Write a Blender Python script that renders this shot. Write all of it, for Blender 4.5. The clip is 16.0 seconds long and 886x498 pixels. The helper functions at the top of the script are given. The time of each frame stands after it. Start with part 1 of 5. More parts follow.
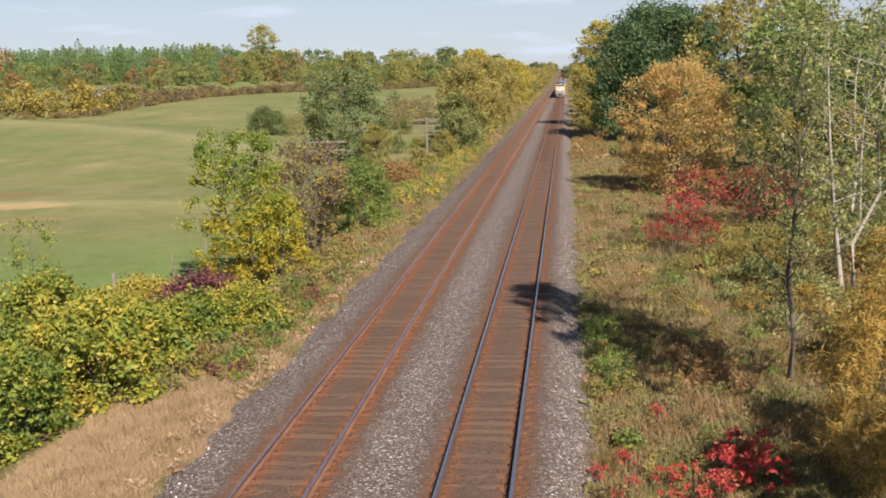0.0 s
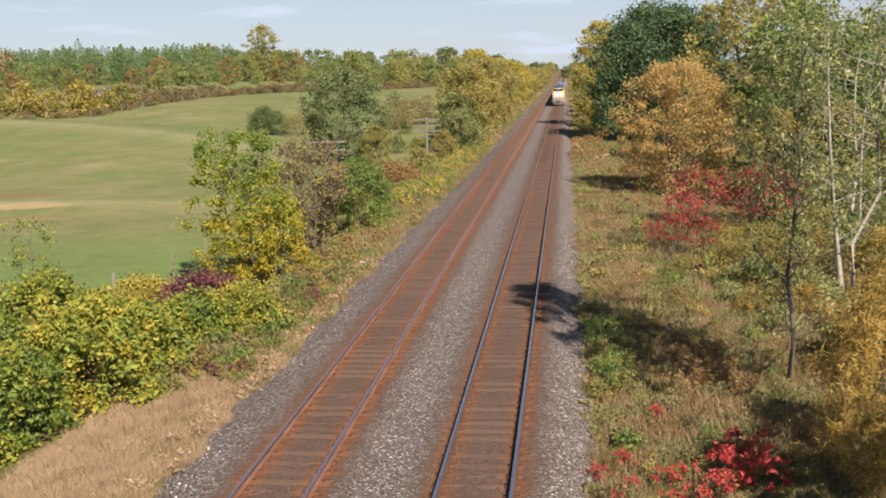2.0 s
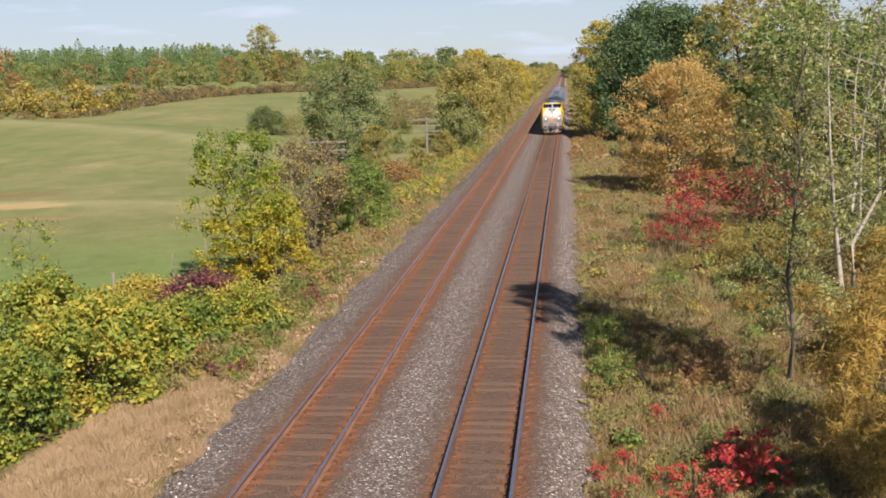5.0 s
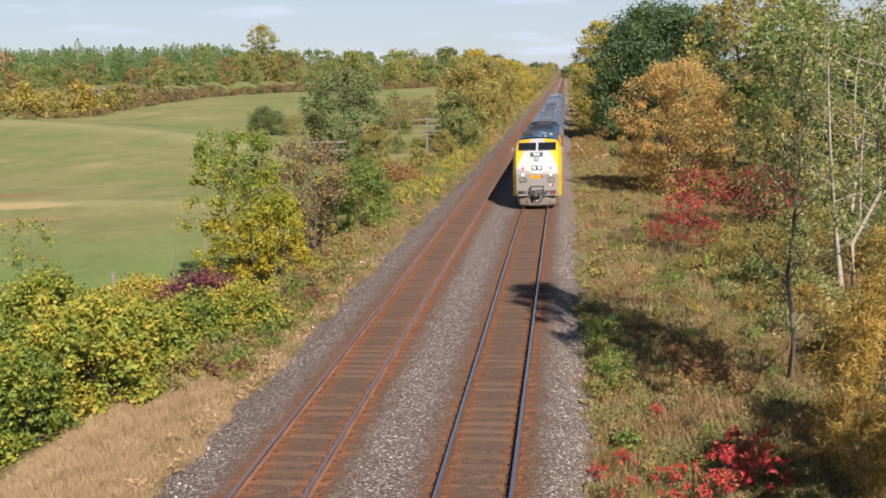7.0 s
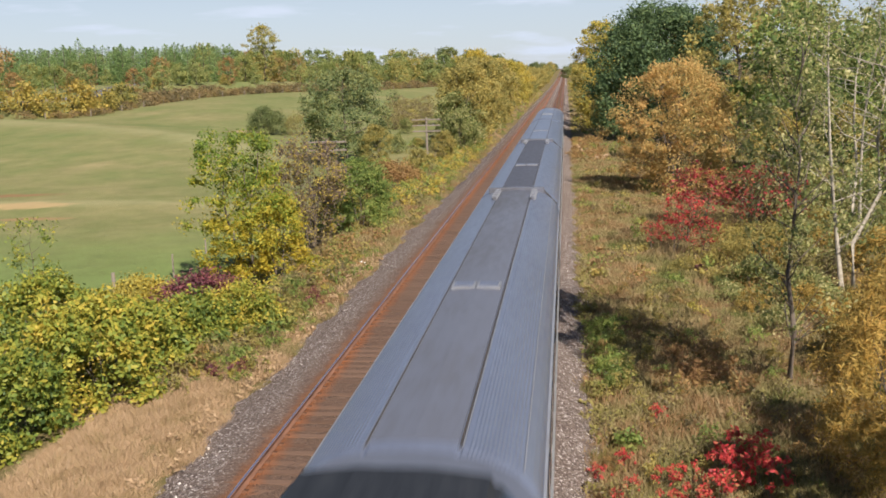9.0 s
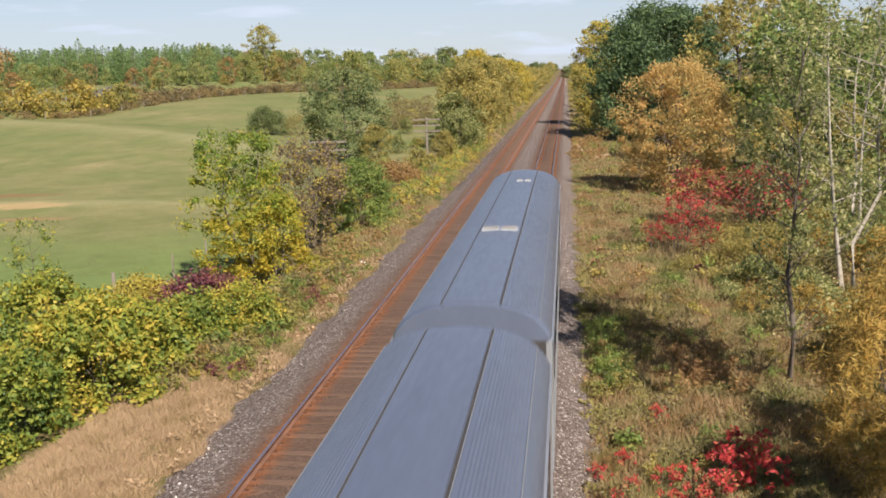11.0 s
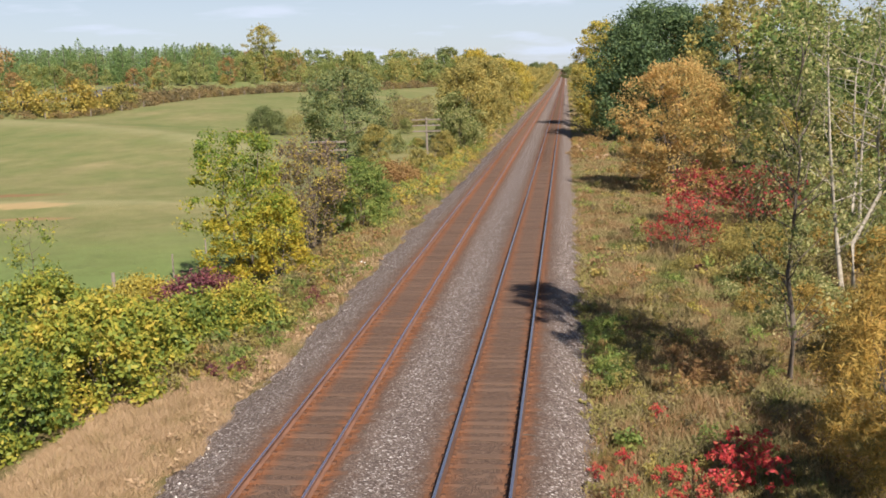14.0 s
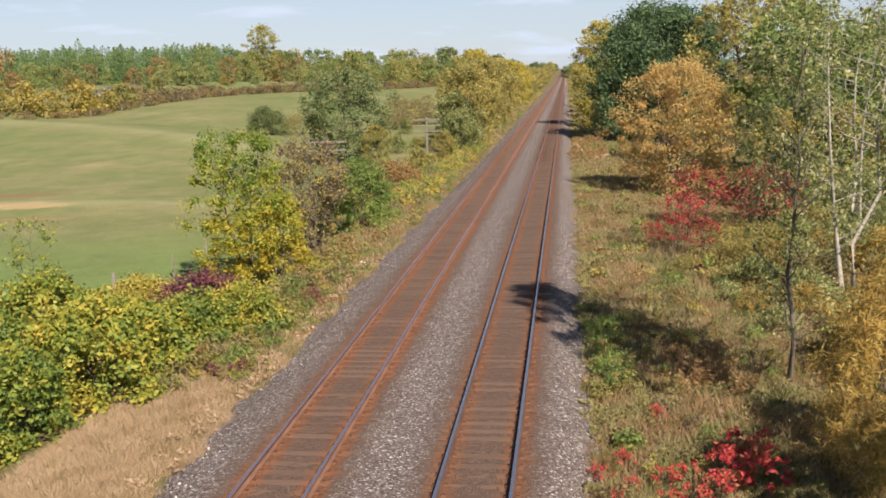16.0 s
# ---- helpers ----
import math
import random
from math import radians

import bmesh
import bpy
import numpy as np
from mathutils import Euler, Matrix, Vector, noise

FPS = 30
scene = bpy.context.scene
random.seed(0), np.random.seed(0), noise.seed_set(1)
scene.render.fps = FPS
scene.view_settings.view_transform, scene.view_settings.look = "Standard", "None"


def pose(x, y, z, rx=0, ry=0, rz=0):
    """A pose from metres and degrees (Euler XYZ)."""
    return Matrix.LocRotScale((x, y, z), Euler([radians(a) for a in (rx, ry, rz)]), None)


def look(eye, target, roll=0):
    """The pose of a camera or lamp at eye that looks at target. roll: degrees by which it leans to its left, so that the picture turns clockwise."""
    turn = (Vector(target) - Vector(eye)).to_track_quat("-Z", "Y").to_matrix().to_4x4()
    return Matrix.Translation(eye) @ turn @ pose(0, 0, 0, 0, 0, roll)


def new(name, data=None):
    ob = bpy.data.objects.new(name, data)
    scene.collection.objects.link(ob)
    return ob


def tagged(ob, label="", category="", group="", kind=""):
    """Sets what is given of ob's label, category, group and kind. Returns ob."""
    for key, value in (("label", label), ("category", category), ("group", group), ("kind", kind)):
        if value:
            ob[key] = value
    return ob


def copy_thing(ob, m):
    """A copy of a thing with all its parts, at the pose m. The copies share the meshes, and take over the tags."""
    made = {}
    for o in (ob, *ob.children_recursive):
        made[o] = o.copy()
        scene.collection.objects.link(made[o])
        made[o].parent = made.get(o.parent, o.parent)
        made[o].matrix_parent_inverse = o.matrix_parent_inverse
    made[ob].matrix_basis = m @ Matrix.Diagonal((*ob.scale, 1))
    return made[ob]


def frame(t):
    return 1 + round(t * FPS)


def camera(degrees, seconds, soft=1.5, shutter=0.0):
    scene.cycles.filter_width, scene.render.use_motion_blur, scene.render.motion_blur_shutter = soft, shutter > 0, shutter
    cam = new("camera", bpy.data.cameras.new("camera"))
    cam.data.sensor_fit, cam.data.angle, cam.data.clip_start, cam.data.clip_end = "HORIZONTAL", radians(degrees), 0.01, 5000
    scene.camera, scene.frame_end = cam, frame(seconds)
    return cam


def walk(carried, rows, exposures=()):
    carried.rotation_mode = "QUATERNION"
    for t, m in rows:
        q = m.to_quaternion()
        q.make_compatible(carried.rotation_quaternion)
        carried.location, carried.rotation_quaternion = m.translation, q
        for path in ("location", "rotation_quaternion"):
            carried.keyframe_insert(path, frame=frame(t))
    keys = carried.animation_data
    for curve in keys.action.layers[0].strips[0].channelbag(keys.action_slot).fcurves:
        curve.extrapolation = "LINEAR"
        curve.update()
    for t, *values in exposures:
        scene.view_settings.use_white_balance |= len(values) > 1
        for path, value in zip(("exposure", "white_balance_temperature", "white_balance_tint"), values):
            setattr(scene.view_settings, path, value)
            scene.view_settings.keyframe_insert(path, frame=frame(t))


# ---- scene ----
cam = camera(47.88, 16.0, soft=1.7, shutter=0.25)
EYE = (0.0, 0.0, 8.37)
VIEW = look(EYE, (-12.362, 97.717, 8.37 - 17.279), -1.76)
walk(cam, [(0.0, VIEW), (16.0, VIEW)], [(0.0, 0.52), (9.0, 0.52), (12.0, 0.57), (16.0, 0.57)])

# ---- world and sun ----
SUN_FROM = Vector((0.56, -0.98, 1.0)).normalized()
world = bpy.data.worlds.new("world")
scene.world = world
world.use_nodes = True
wn, wl = world.node_tree.nodes, world.node_tree.links
sky = wn.new("ShaderNodeTexSky")
sky.sky_type, sky.sun_disc = "NISHITA", False
sky.sun_elevation = math.asin(SUN_FROM.z)
sky.sun_rotation = math.atan2(SUN_FROM.x, SUN_FROM.y)
sky.air_density, sky.dust_density, sky.ozone_density = 1.0, 0.35, 1.6
wcoord = wn.new("ShaderNodeTexCoord")
wmap = wn.new("ShaderNodeMapping")
wmap.inputs["Scale"].default_value = (4.0, 4.0, 26.0)
wmap.inputs["Location"].default_value = (0.3, 0.1, 0.2)
wnoise = wn.new("ShaderNodeTexNoise")
wnoise.inputs["Scale"].default_value, wnoise.inputs["Detail"].default_value = 2.2, 6.0
wramp = wn.new("ShaderNodeValToRGB")
wramp.color_ramp.elements[0].position, wramp.color_ramp.elements[1].position = 0.55, 0.68
wramp.color_ramp.elements[0].color = (0.56, 0.56, 0.56, 1)
wramp.color_ramp.elements[1].color = (0.95, 0.95, 0.95, 1)
wmix = wn.new("ShaderNodeMix")
wmix.data_type = "RGBA"
wmix.inputs[7].default_value = (10.6, 11.3, 12.4, 1)
wl.new(wcoord.outputs["Generated"], wmap.inputs["Vector"])
wl.new(wmap.outputs["Vector"], wnoise.inputs["Vector"])
wl.new(wnoise.outputs["Fac"], wramp.inputs["Fac"])
wsep = wn.new("ShaderNodeSeparateXYZ")
whaze = wn.new("ShaderNodeMapRange")
whaze.inputs["From Min"].default_value, whaze.inputs["From Max"].default_value = 0.06, 0.30
whaze.inputs["To Min"].default_value, whaze.inputs["To Max"].default_value = 1.0, 0.06
wfac = wn.new("ShaderNodeMath")
wfac.operation = "MULTIPLY"
wl.new(wcoord.outputs["Generated"], wsep.inputs[0])
wl.new(wsep.outputs["Z"], whaze.inputs["Value"])
wl.new(wramp.outputs["Color"], wfac.inputs[0])
wl.new(whaze.outputs[0], wfac.inputs[1])
wl.new(wfac.outputs[0], wmix.inputs["Factor"])
wl.new(sky.outputs["Color"], wmix.inputs[6])
wtint = wn.new("ShaderNodeMix")
wtint.data_type, wtint.blend_type = "RGBA", "MULTIPLY"
wtint.inputs[0].default_value = 1.0
wtint.inputs[7].default_value = (0.92, 0.96, 1.05, 1)
wl.new(wmix.outputs[2], wtint.inputs[6])
wl.new(wtint.outputs[2], wn["Background"].inputs["Color"])
wn["Background"].inputs["Strength"].default_value = 0.051

sun_data = bpy.data.lights.new("sun", "SUN")
sun_data.energy, sun_data.angle, sun_data.color = 6.0, radians(0.55), (1.0, 0.888, 0.785)
sun = new("sun", sun_data)
sun.matrix_world = look(SUN_FROM * 50, (0, 0, 0))

RNG = np.random.default_rng(7)
TRACKS = (-1.90, -6.01)      # centre lines of the two tracks
RAIL_TOP = 0.17


# ---- node helpers ----
class Nodes:
    """A material's nodes, with short calls for the few kinds used here."""

    def __init__(self, name):
        self.mat = bpy.data.materials.new(name)
        self.mat.use_nodes = True
        self.tree = self.mat.node_tree
        self.bsdf = self.tree.nodes["Principled BSDF"]
        self.out = self.tree.nodes["Material Output"]

    def make(self, kind, **values):
        n = self.tree.nodes.new(kind)
        for key, v in values.items():
            n.inputs[key].default_value = v
        return n

    def link(self, a, b):
        self.tree.links.new(a, b)

    def coord(self, scale=(1, 1, 1)):
        c = self.make("ShaderNodeTexCoord")
        m = self.make("ShaderNodeMapping", Scale=scale)
        self.link(c.outputs["Object"], m.inputs["Vector"])
        return m.outputs["Vector"]

    def noise(self, scale, detail=4.0, rough=0.55, vec=None, stretch=None):
        n = self.make("ShaderNodeTexNoise", Scale=scale, Detail=detail, Roughness=rough)
        self.link(vec if vec is not None else self.coord(stretch or (1, 1, 1)), n.inputs["Vector"])
        return n.outputs["Fac"]

    def ramp(self, fac, stops):
        r = self.make("ShaderNodeValToRGB")
        e = r.color_ramp.elements
        while len(e) < len(stops):
            e.new(0.5)
        for el, (p, c) in zip(e, stops):
            el.position = p
            el.color = (*c, 1) if not isinstance(c, (int, float)) else (c, c, c, 1)
        self.link(fac, r.inputs["Fac"])
        return r.outputs["Color"]

    def math(self, op, a, b=None, clamp=False):
        n = self.make("ShaderNodeMath")
        n.operation, n.use_clamp = op, clamp
        for i, v in enumerate((a, b)):
            if v is None:
                continue
            if isinstance(v, (int, float)):
                n.inputs[i].default_value = v
            else:
                self.link(v, n.inputs[i])
        return n.outputs[0]

    def mix(self, fac, a, b, blend="MIX"):
        n = self.make("ShaderNodeMix")
        n.data_type, n.blend_type = "RGBA", blend
        for i, v in ((0, fac), (6, a), (7, b)):
            if isinstance(v, (int, float)):
                n.inputs[i].default_value = v
            elif isinstance(v, tuple):
                n.inputs[i].default_value = (*v, 1)
            else:
                self.link(v, n.inputs[i])
        return n.outputs[2]

    def bump(self, height, strength=0.4, distance=0.02):
        b = self.make("ShaderNodeBump", Strength=strength, Distance=distance)
        self.link(height, b.inputs["Height"])
        self.link(b.outputs["Normal"], self.bsdf.inputs["Normal"])

    def done(self, color=None, rough=0.8, metal=0.0, spec=0.3):
        if color is not None:
            if isinstance(color, tuple):
                self.bsdf.inputs["Base Color"].default_value = (*color, 1)
            else:
                self.link(color, self.bsdf.inputs["Base Color"])
        if isinstance(rough, (int, float)):
            self.bsdf.inputs["Roughness"].default_value = rough
        else:
            self.link(rough, self.bsdf.inputs["Roughness"])
        self.bsdf.inputs["Metallic"].default_value = metal
        self.bsdf.inputs["Specular IOR Level"].default_value = spec
        return self.mat


def worn(name, color, dirt, rough=0.5, metal=0.0, scale=1.5, amount=0.5, spec=0.4, bump=0.0, stretch=(1, 1, 1)):
    """Paint or metal with dirt in patches and fine grain."""
    n = Nodes(name)
    big = n.noise(scale, 6, 0.65, stretch=stretch)
    fine = n.noise(scale * 14, 3, 0.6, stretch=stretch)
    mask = n.ramp(n.math("ADD", n.math("MULTIPLY", big, 0.75), n.math("MULTIPLY", fine, 0.25)), [(0.42, 0.0), (0.72, amount)])
    col = n.mix(mask, color, dirt)
    if bump:
        n.bump(fine, bump, 0.01)
    r = n.math("ADD", n.math("MULTIPLY", fine, 0.2), rough - 0.1)
    return n.done(col, r, metal, spec)


def leafy(name, cols, patch=0.6, scale=0.6, through_light=0.32, shift=0.25, rise=0.0, mid=0.0):
    """Leaves: each leaf takes a shade of its own, patches of the crown turn together."""
    n = Nodes(name)
    geo = n.make("ShaderNodeNewGeometry")
    info = n.make("ShaderNodeObjectInfo")
    patchy = n.ramp(n.noise(scale, 3, 0.6), [(0.3, 0.0), (0.7, 1.0)])
    fac = n.math("ADD", n.math("MULTIPLY", geo.outputs["Random Per Island"], 1 - patch), n.math("MULTIPLY", patchy, patch))
    fac = n.math("ADD", fac, n.math("MULTIPLY", n.math("SUBTRACT", info.outputs["Random"], 0.5), shift), clamp=True)
    if rise:
        sep = n.make("ShaderNodeSeparateXYZ")
        n.link(n.coord(), sep.inputs[0])
        fac = n.math("ADD", fac, n.math("MULTIPLY", n.math("SUBTRACT", sep.outputs["Z"], mid), rise), clamp=True)
    stops = [(i / (len(cols) - 1) * 0.9 + 0.05, c) for i, c in enumerate(cols)]
    col = n.ramp(fac, stops)
    n.done(col, 0.55, 0.0, 0.25)
    tr = n.make("ShaderNodeBsdfTranslucent")
    n.link(col, tr.inputs["Color"])
    mx = n.make("ShaderNodeMixShader", Fac=through_light)
    n.link(n.bsdf.outputs[0], mx.inputs[1])
    n.link(tr.outputs[0], mx.inputs[2])
    n.link(mx.outputs[0], n.out.inputs["Surface"])
    return n.mat


# ---- materials ----
def rail_distance(n):
    """Distance across the line to the nearest rail, to the nearest track centre, and x itself."""
    geo = n.make("ShaderNodeNewGeometry")
    sep = n.make("ShaderNodeSeparateXYZ")
    n.link(geo.outputs["Position"], sep.inputs[0])
    c = n.math("ABSOLUTE", n.math("SUBTRACT", n.math("ABSOLUTE", n.math("ADD", sep.outputs["X"], 3.955)), 2.055))
    return n.math("ABSOLUTE", n.math("SUBTRACT", c, 0.7525)), c, sep.outputs["X"]


def make_ballast():
    n = Nodes("crushed_stone")
    v = n.make("ShaderNodeTexVoronoi", Scale=24.0)
    n.link(n.coord(), v.inputs["Vector"])
    hue = n.make("ShaderNodeSeparateColor")
    n.link(v.outputs["Color"], hue.inputs[0])
    stone = n.ramp(hue.outputs[0], [(0.0, (0.062, 0.047, 0.040)), (0.35, (0.135, 0.106, 0.092)), (0.75, (0.215, 0.177, 0.157)), (0.90, (0.33, 0.29, 0.27)), (1.0, (0.72, 0.68, 0.65))])
    d, c, x = rail_distance(n)
    wob = n.noise(1.3, 5, 0.65)
    fines = n.noise(7.0, 5, 0.7)
    # brown fines fill the middle of the tracks
    between = n.ramp(n.math("MULTIPLY", n.math("ADD", c, n.math("MULTIPLY", wob, 0.9)), 0.33), [(0.48, 0.95), (0.70, 0.12)])
    brown = n.ramp(fines, [(0.3, (0.085, 0.054, 0.039)), (0.7, (0.170, 0.108, 0.076))])
    col = n.mix(between, stone, brown)
    left = n.ramp(n.math("MULTIPLY", x, -0.1), [(0.38, 0.75), (0.42, 1.0)])
    rust = n.ramp(n.math("ADD", d, n.math("MULTIPLY", wob, 0.5)), [(0.28, 1.0), (0.66, 0.0)])
    rustcol = n.ramp(fines, [(0.25, (0.125, 0.050, 0.024)), (0.75, (0.31, 0.118, 0.044))])
    col = n.mix(n.math("MULTIPLY", rust, left), col, rustcol)
    n.bump(n.math("SUBTRACT", 1.0, v.outputs["Distance"]), 0.9, 0.05)
    return n.done(col, 0.9, 0.0, 0.2)


def make_tie_wood():
    n = Nodes("creosoted_timber")
    info = n.make("ShaderNodeObjectInfo")
    geo = n.make("ShaderNodeNewGeometry")
    grain = n.noise(9.0, 6, 0.7, stretch=(0.35, 5, 2))
    rnd = n.math("ADD", n.math("MULTIPLY", info.outputs["Random"], 0.45), n.math("MULTIPLY", geo.outputs["Random Per Island"], 0.3))
    wood = n.ramp(n.math("ADD", n.math("MULTIPLY", grain, 0.7), rnd), [(0.25, (0.046, 0.031, 0.024)), (0.6, (0.086, 0.058, 0.043)), (0.95, (0.138, 0.094, 0.070))])
    d, c, x = rail_distance(n)
    wob = n.noise(2.1, 5, 0.65)
    left = n.ramp(n.math("MULTIPLY", x, -0.1), [(0.38, 0.7), (0.42, 0.95)])
    rust = n.ramp(n.math("ADD", d, n.math("MULTIPLY", wob, 0.55)), [(0.28, 1.0), (0.72, 0.08)])
    col = n.mix(n.math("MULTIPLY", rust, left), wood, n.ramp(wob, [(0.3, (0.17, 0.055, 0.02)), (0.7, (0.32, 0.11, 0.032))]))
    n.bump(grain, 0.6, 0.02)
    return n.done(col, 0.88, 0.0, 0.2)


def make_rail(name, top, rust=1.0):
    """Rolled steel: rusty flanks, the running surface polished by wheels."""
    n = Nodes(name)
    geo = n.make("ShaderNodeNewGeometry")
    sep = n.make("ShaderNodeSeparateXYZ")
    n.link(geo.outputs["Normal"], sep.inputs[0])
    up = n.ramp(sep.outputs["Z"], [(0.75, 0.0), (0.9, 1.0)])
    spots = n.noise(6, 5, 0.7, stretch=(1, 0.15, 1))
    side = n.ramp(spots, [(0.3, (0.05 * rust, 0.026 * rust, 0.018 * rust)), (0.7, (0.135 * rust, 0.066 * rust, 0.040 * rust))])
    col = n.mix(up, side, top)
    n.link(n.ramp(up, [(0.0, 0.85), (1.0, 0.27)]), n.bsdf.inputs["Roughness"])
    m = n.math("MULTIPLY", up, 0.85)
    n.link(m, n.bsdf.inputs["Metallic"])
    n.link(col, n.bsdf.inputs["Base Color"])
    return n.mat


# bare patches in the pasture: centre, half axes, colour
SOIL = ((-47.5, 81.5, 5.0, 1.6, (0.24, 0.13, 0.07)), (-43.5, 75.0, 5.5, 1.7, (0.40, 0.29, 0.15)), (-40.5, 69.8, 4.5, 1.0, (0.30, 0.19, 0.10)), (-48.5, 148.0, 4.0, 4.0, (0.34, 0.24, 0.14)))


def make_ground():
    n = Nodes("meadow")
    geo = n.make("ShaderNodeNewGeometry")
    sep = n.make("ShaderNodeSeparateXYZ")
    n.link(geo.outputs["Position"], sep.inputs[0])
    big = n.noise(0.035, 5, 0.6)
    mid = n.noise(0.32, 5, 0.65)
    fine = n.noise(5.0, 5, 0.7)
    streak = n.noise(0.10, 7, 0.68, stretch=(1.0, 1.0, 1))
    pasture = n.ramp(n.math("ADD", n.math("MULTIPLY", big, 0.55), n.math("MULTIPLY", streak, 0.45)),
                     [(0.36, (0.118, 0.158, 0.056)), (0.45, (0.170, 0.193, 0.074)), (0.53, (0.222, 0.215, 0.095)), (0.64, (0.285, 0.240, 0.125))])
    # the near part of the pasture is fresher green
    fresh = n.ramp(n.math("ADD", n.math("MULTIPLY", sep.outputs["Y"], 0.01), n.math("MULTIPLY", big, 0.25)), [(0.62, 0.75), (0.80, 0.0)])
    pasture = n.mix(fresh, pasture, (0.165, 0.245, 0.075))
    pasture = n.mix(n.ramp(n.math("ADD", n.math("MULTIPLY", fine, 0.45), n.math("MULTIPLY", mid, 0.55)), [(0.36, 0.0), (0.66, 0.75)]), pasture, (0.115, 0.135, 0.050))
    # paler bands along the brows
    X, Y = sep.outputs["X"], sep.outputs["Y"]
    brow = n.math("ADD", n.math("MULTIPLY", n.math("ADD", X, 54.0), 0.6), n.math("MULTIPLY", n.math("SUBTRACT", Y, 131.0), 0.8))
    shelf = n.math("ADD", n.math("SUBTRACT", Y, 76.0), n.math("MULTIPLY", n.math("ADD", X, 40.0), 0.12))
    for dist, half in ((brow, 6.0), (shelf, 2.2)):
        band = n.math("ADD", n.math("ABSOLUTE", n.math("DIVIDE", dist, half)), n.math("MULTIPLY", n.math("SUBTRACT", streak, 0.5), 3.0))
        pasture = n.mix(n.ramp(band, [(0.05, 0.42), (0.9, 0.0)]), pasture, (0.34, 0.31, 0.17))
    for cx, cy, rx, ry, soil in SOIL:
        ex = n.math("DIVIDE", n.math("SUBTRACT", sep.outputs["X"], cx), rx)
        ey = n.math("DIVIDE", n.math("SUBTRACT", sep.outputs["Y"], cy), ry)
        r2 = n.math("ADD", n.math("MULTIPLY", ex, ex), n.math("MULTIPLY", ey, ey))
        m = n.ramp(n.math("ADD", n.math("MULTIPLY", r2, 0.5), n.math("MULTIPLY", mid, 0.9)), [(0.55, 0.8), (0.95, 0.0)])
        pasture = n.mix(m, pasture, soil)
    verge = n.ramp(n.math("ADD", n.math("MULTIPLY", mid, 0.6), n.math("MULTIPLY", fine, 0.4)),
                   [(0.30, (0.060, 0.068, 0.024)), (0.45, (0.125, 0.110, 0.045)), (0.56, (0.205, 0.155, 0.075)), (0.66, (0.24, 0.155, 0.075)), (0.75, (0.11, 0.10, 0.035))])
    fieldmask = n.ramp(n.math("ADD", n.math("MULTIPLY", sep.outputs["X"], -0.01), n.math("MULTIPLY", mid, 0.03)), [(0.165, 0.0), (0.20, 1.0)])
    col = n.mix(fieldmask, verge, pasture)
    n.bump(n.math("ADD", fine, mid), 0.7, 0.15)
    return n.done(col, 0.95, 0.0, 0.1)


M_BALLAST, M_TIE, M_GROUND = make_ballast(), make_tie_wood(), make_ground()
M_RAIL = make_rail("polished_rail_steel", (0.36, 0.36, 0.42))
M_RAIL_OLD = make_rail("dull_rail_steel", (0.46, 0.38, 0.43), 1.9)
M_BARK = worn("grey_brown_bark", (0.11, 0.085, 0.065), (0.20, 0.18, 0.155), 0.9, scale=5, amount=0.8, bump=0.6, stretch=(2, 2, 0.5))
M_PALE_BARK = worn("pale_poplar_bark", (0.36, 0.33, 0.27), (0.13, 0.11, 0.09), 0.85, scale=4, amount=0.8, bump=0.5, stretch=(1, 1, 2))
M_POLE = worn("weathered_pole_wood", (0.24, 0.205, 0.17), (0.13, 0.105, 0.085), 0.9, scale=4, amount=0.8, bump=0.4, stretch=(2, 2, 0.4))
L_DARK = leafy("dark_green_leaves", [(0.054, 0.094, 0.049), (0.086, 0.140, 0.065), (0.125, 0.190, 0.078), (0.18, 0.235, 0.09)], 0.35, through_light=0.4)
L_OAK = leafy("oak_leaves", [(0.085, 0.130, 0.058), (0.135, 0.185, 0.080), (0.19, 0.24, 0.10), (0.31, 0.31, 0.11)], 0.4, through_light=0.42)
L_YOUNG_ASH = leafy("ash_leaves_green_above_yellow", [(0.50, 0.37, 0.045), (0.46, 0.38, 0.045), (0.33, 0.33, 0.05), (0.20, 0.28, 0.045), (0.13, 0.21, 0.04)], 0.5, 0.9, 0.4, rise=0.07, mid=4.2)
L_GREEN = leafy("green_leaves", [(0.11, 0.180, 0.055), (0.20, 0.275, 0.072), (0.31, 0.36, 0.095), (0.48, 0.43, 0.11)], 0.45, through_light=0.5)
L_ASH = leafy("green_to_yellow_leaves", [(0.060, 0.100, 0.030), (0.13, 0.195, 0.042), (0.22, 0.27, 0.050), (0.34, 0.345, 0.058), (0.48, 0.40, 0.065), (0.60, 0.45, 0.10)], 0.56, 1.1, 0.4)
# muted a little, to carry the haze over the distant thicket
L_OLIVE = leafy("olive_gold_leaves", [(0.20, 0.215, 0.075), (0.33, 0.30, 0.10), (0.47, 0.385, 0.12), (0.55, 0.405, 0.125)], 0.55, 0.3, through_light=0.48)
L_ORANGE = leafy("rust_orange_leaves", [(0.40, 0.335, 0.125), (0.54, 0.395, 0.15), (0.66, 0.43, 0.165), (0.66, 0.365, 0.14)], 0.5, 0.5, through_light=0.5)
L_FAR_DARK = leafy("far_dark_leaves", [(0.10, 0.14, 0.06), (0.16, 0.20, 0.08), (0.22, 0.25, 0.095), (0.30, 0.28, 0.10)], 0.5, 0.15, 0.45, 0.4)
L_RED = leafy("scarlet_leaves", [(0.30, 0.045, 0.050), (0.46, 0.050, 0.055), (0.62, 0.075, 0.075), (0.42, 0.13, 0.075), (0.33, 0.20, 0.08)], 0.3)
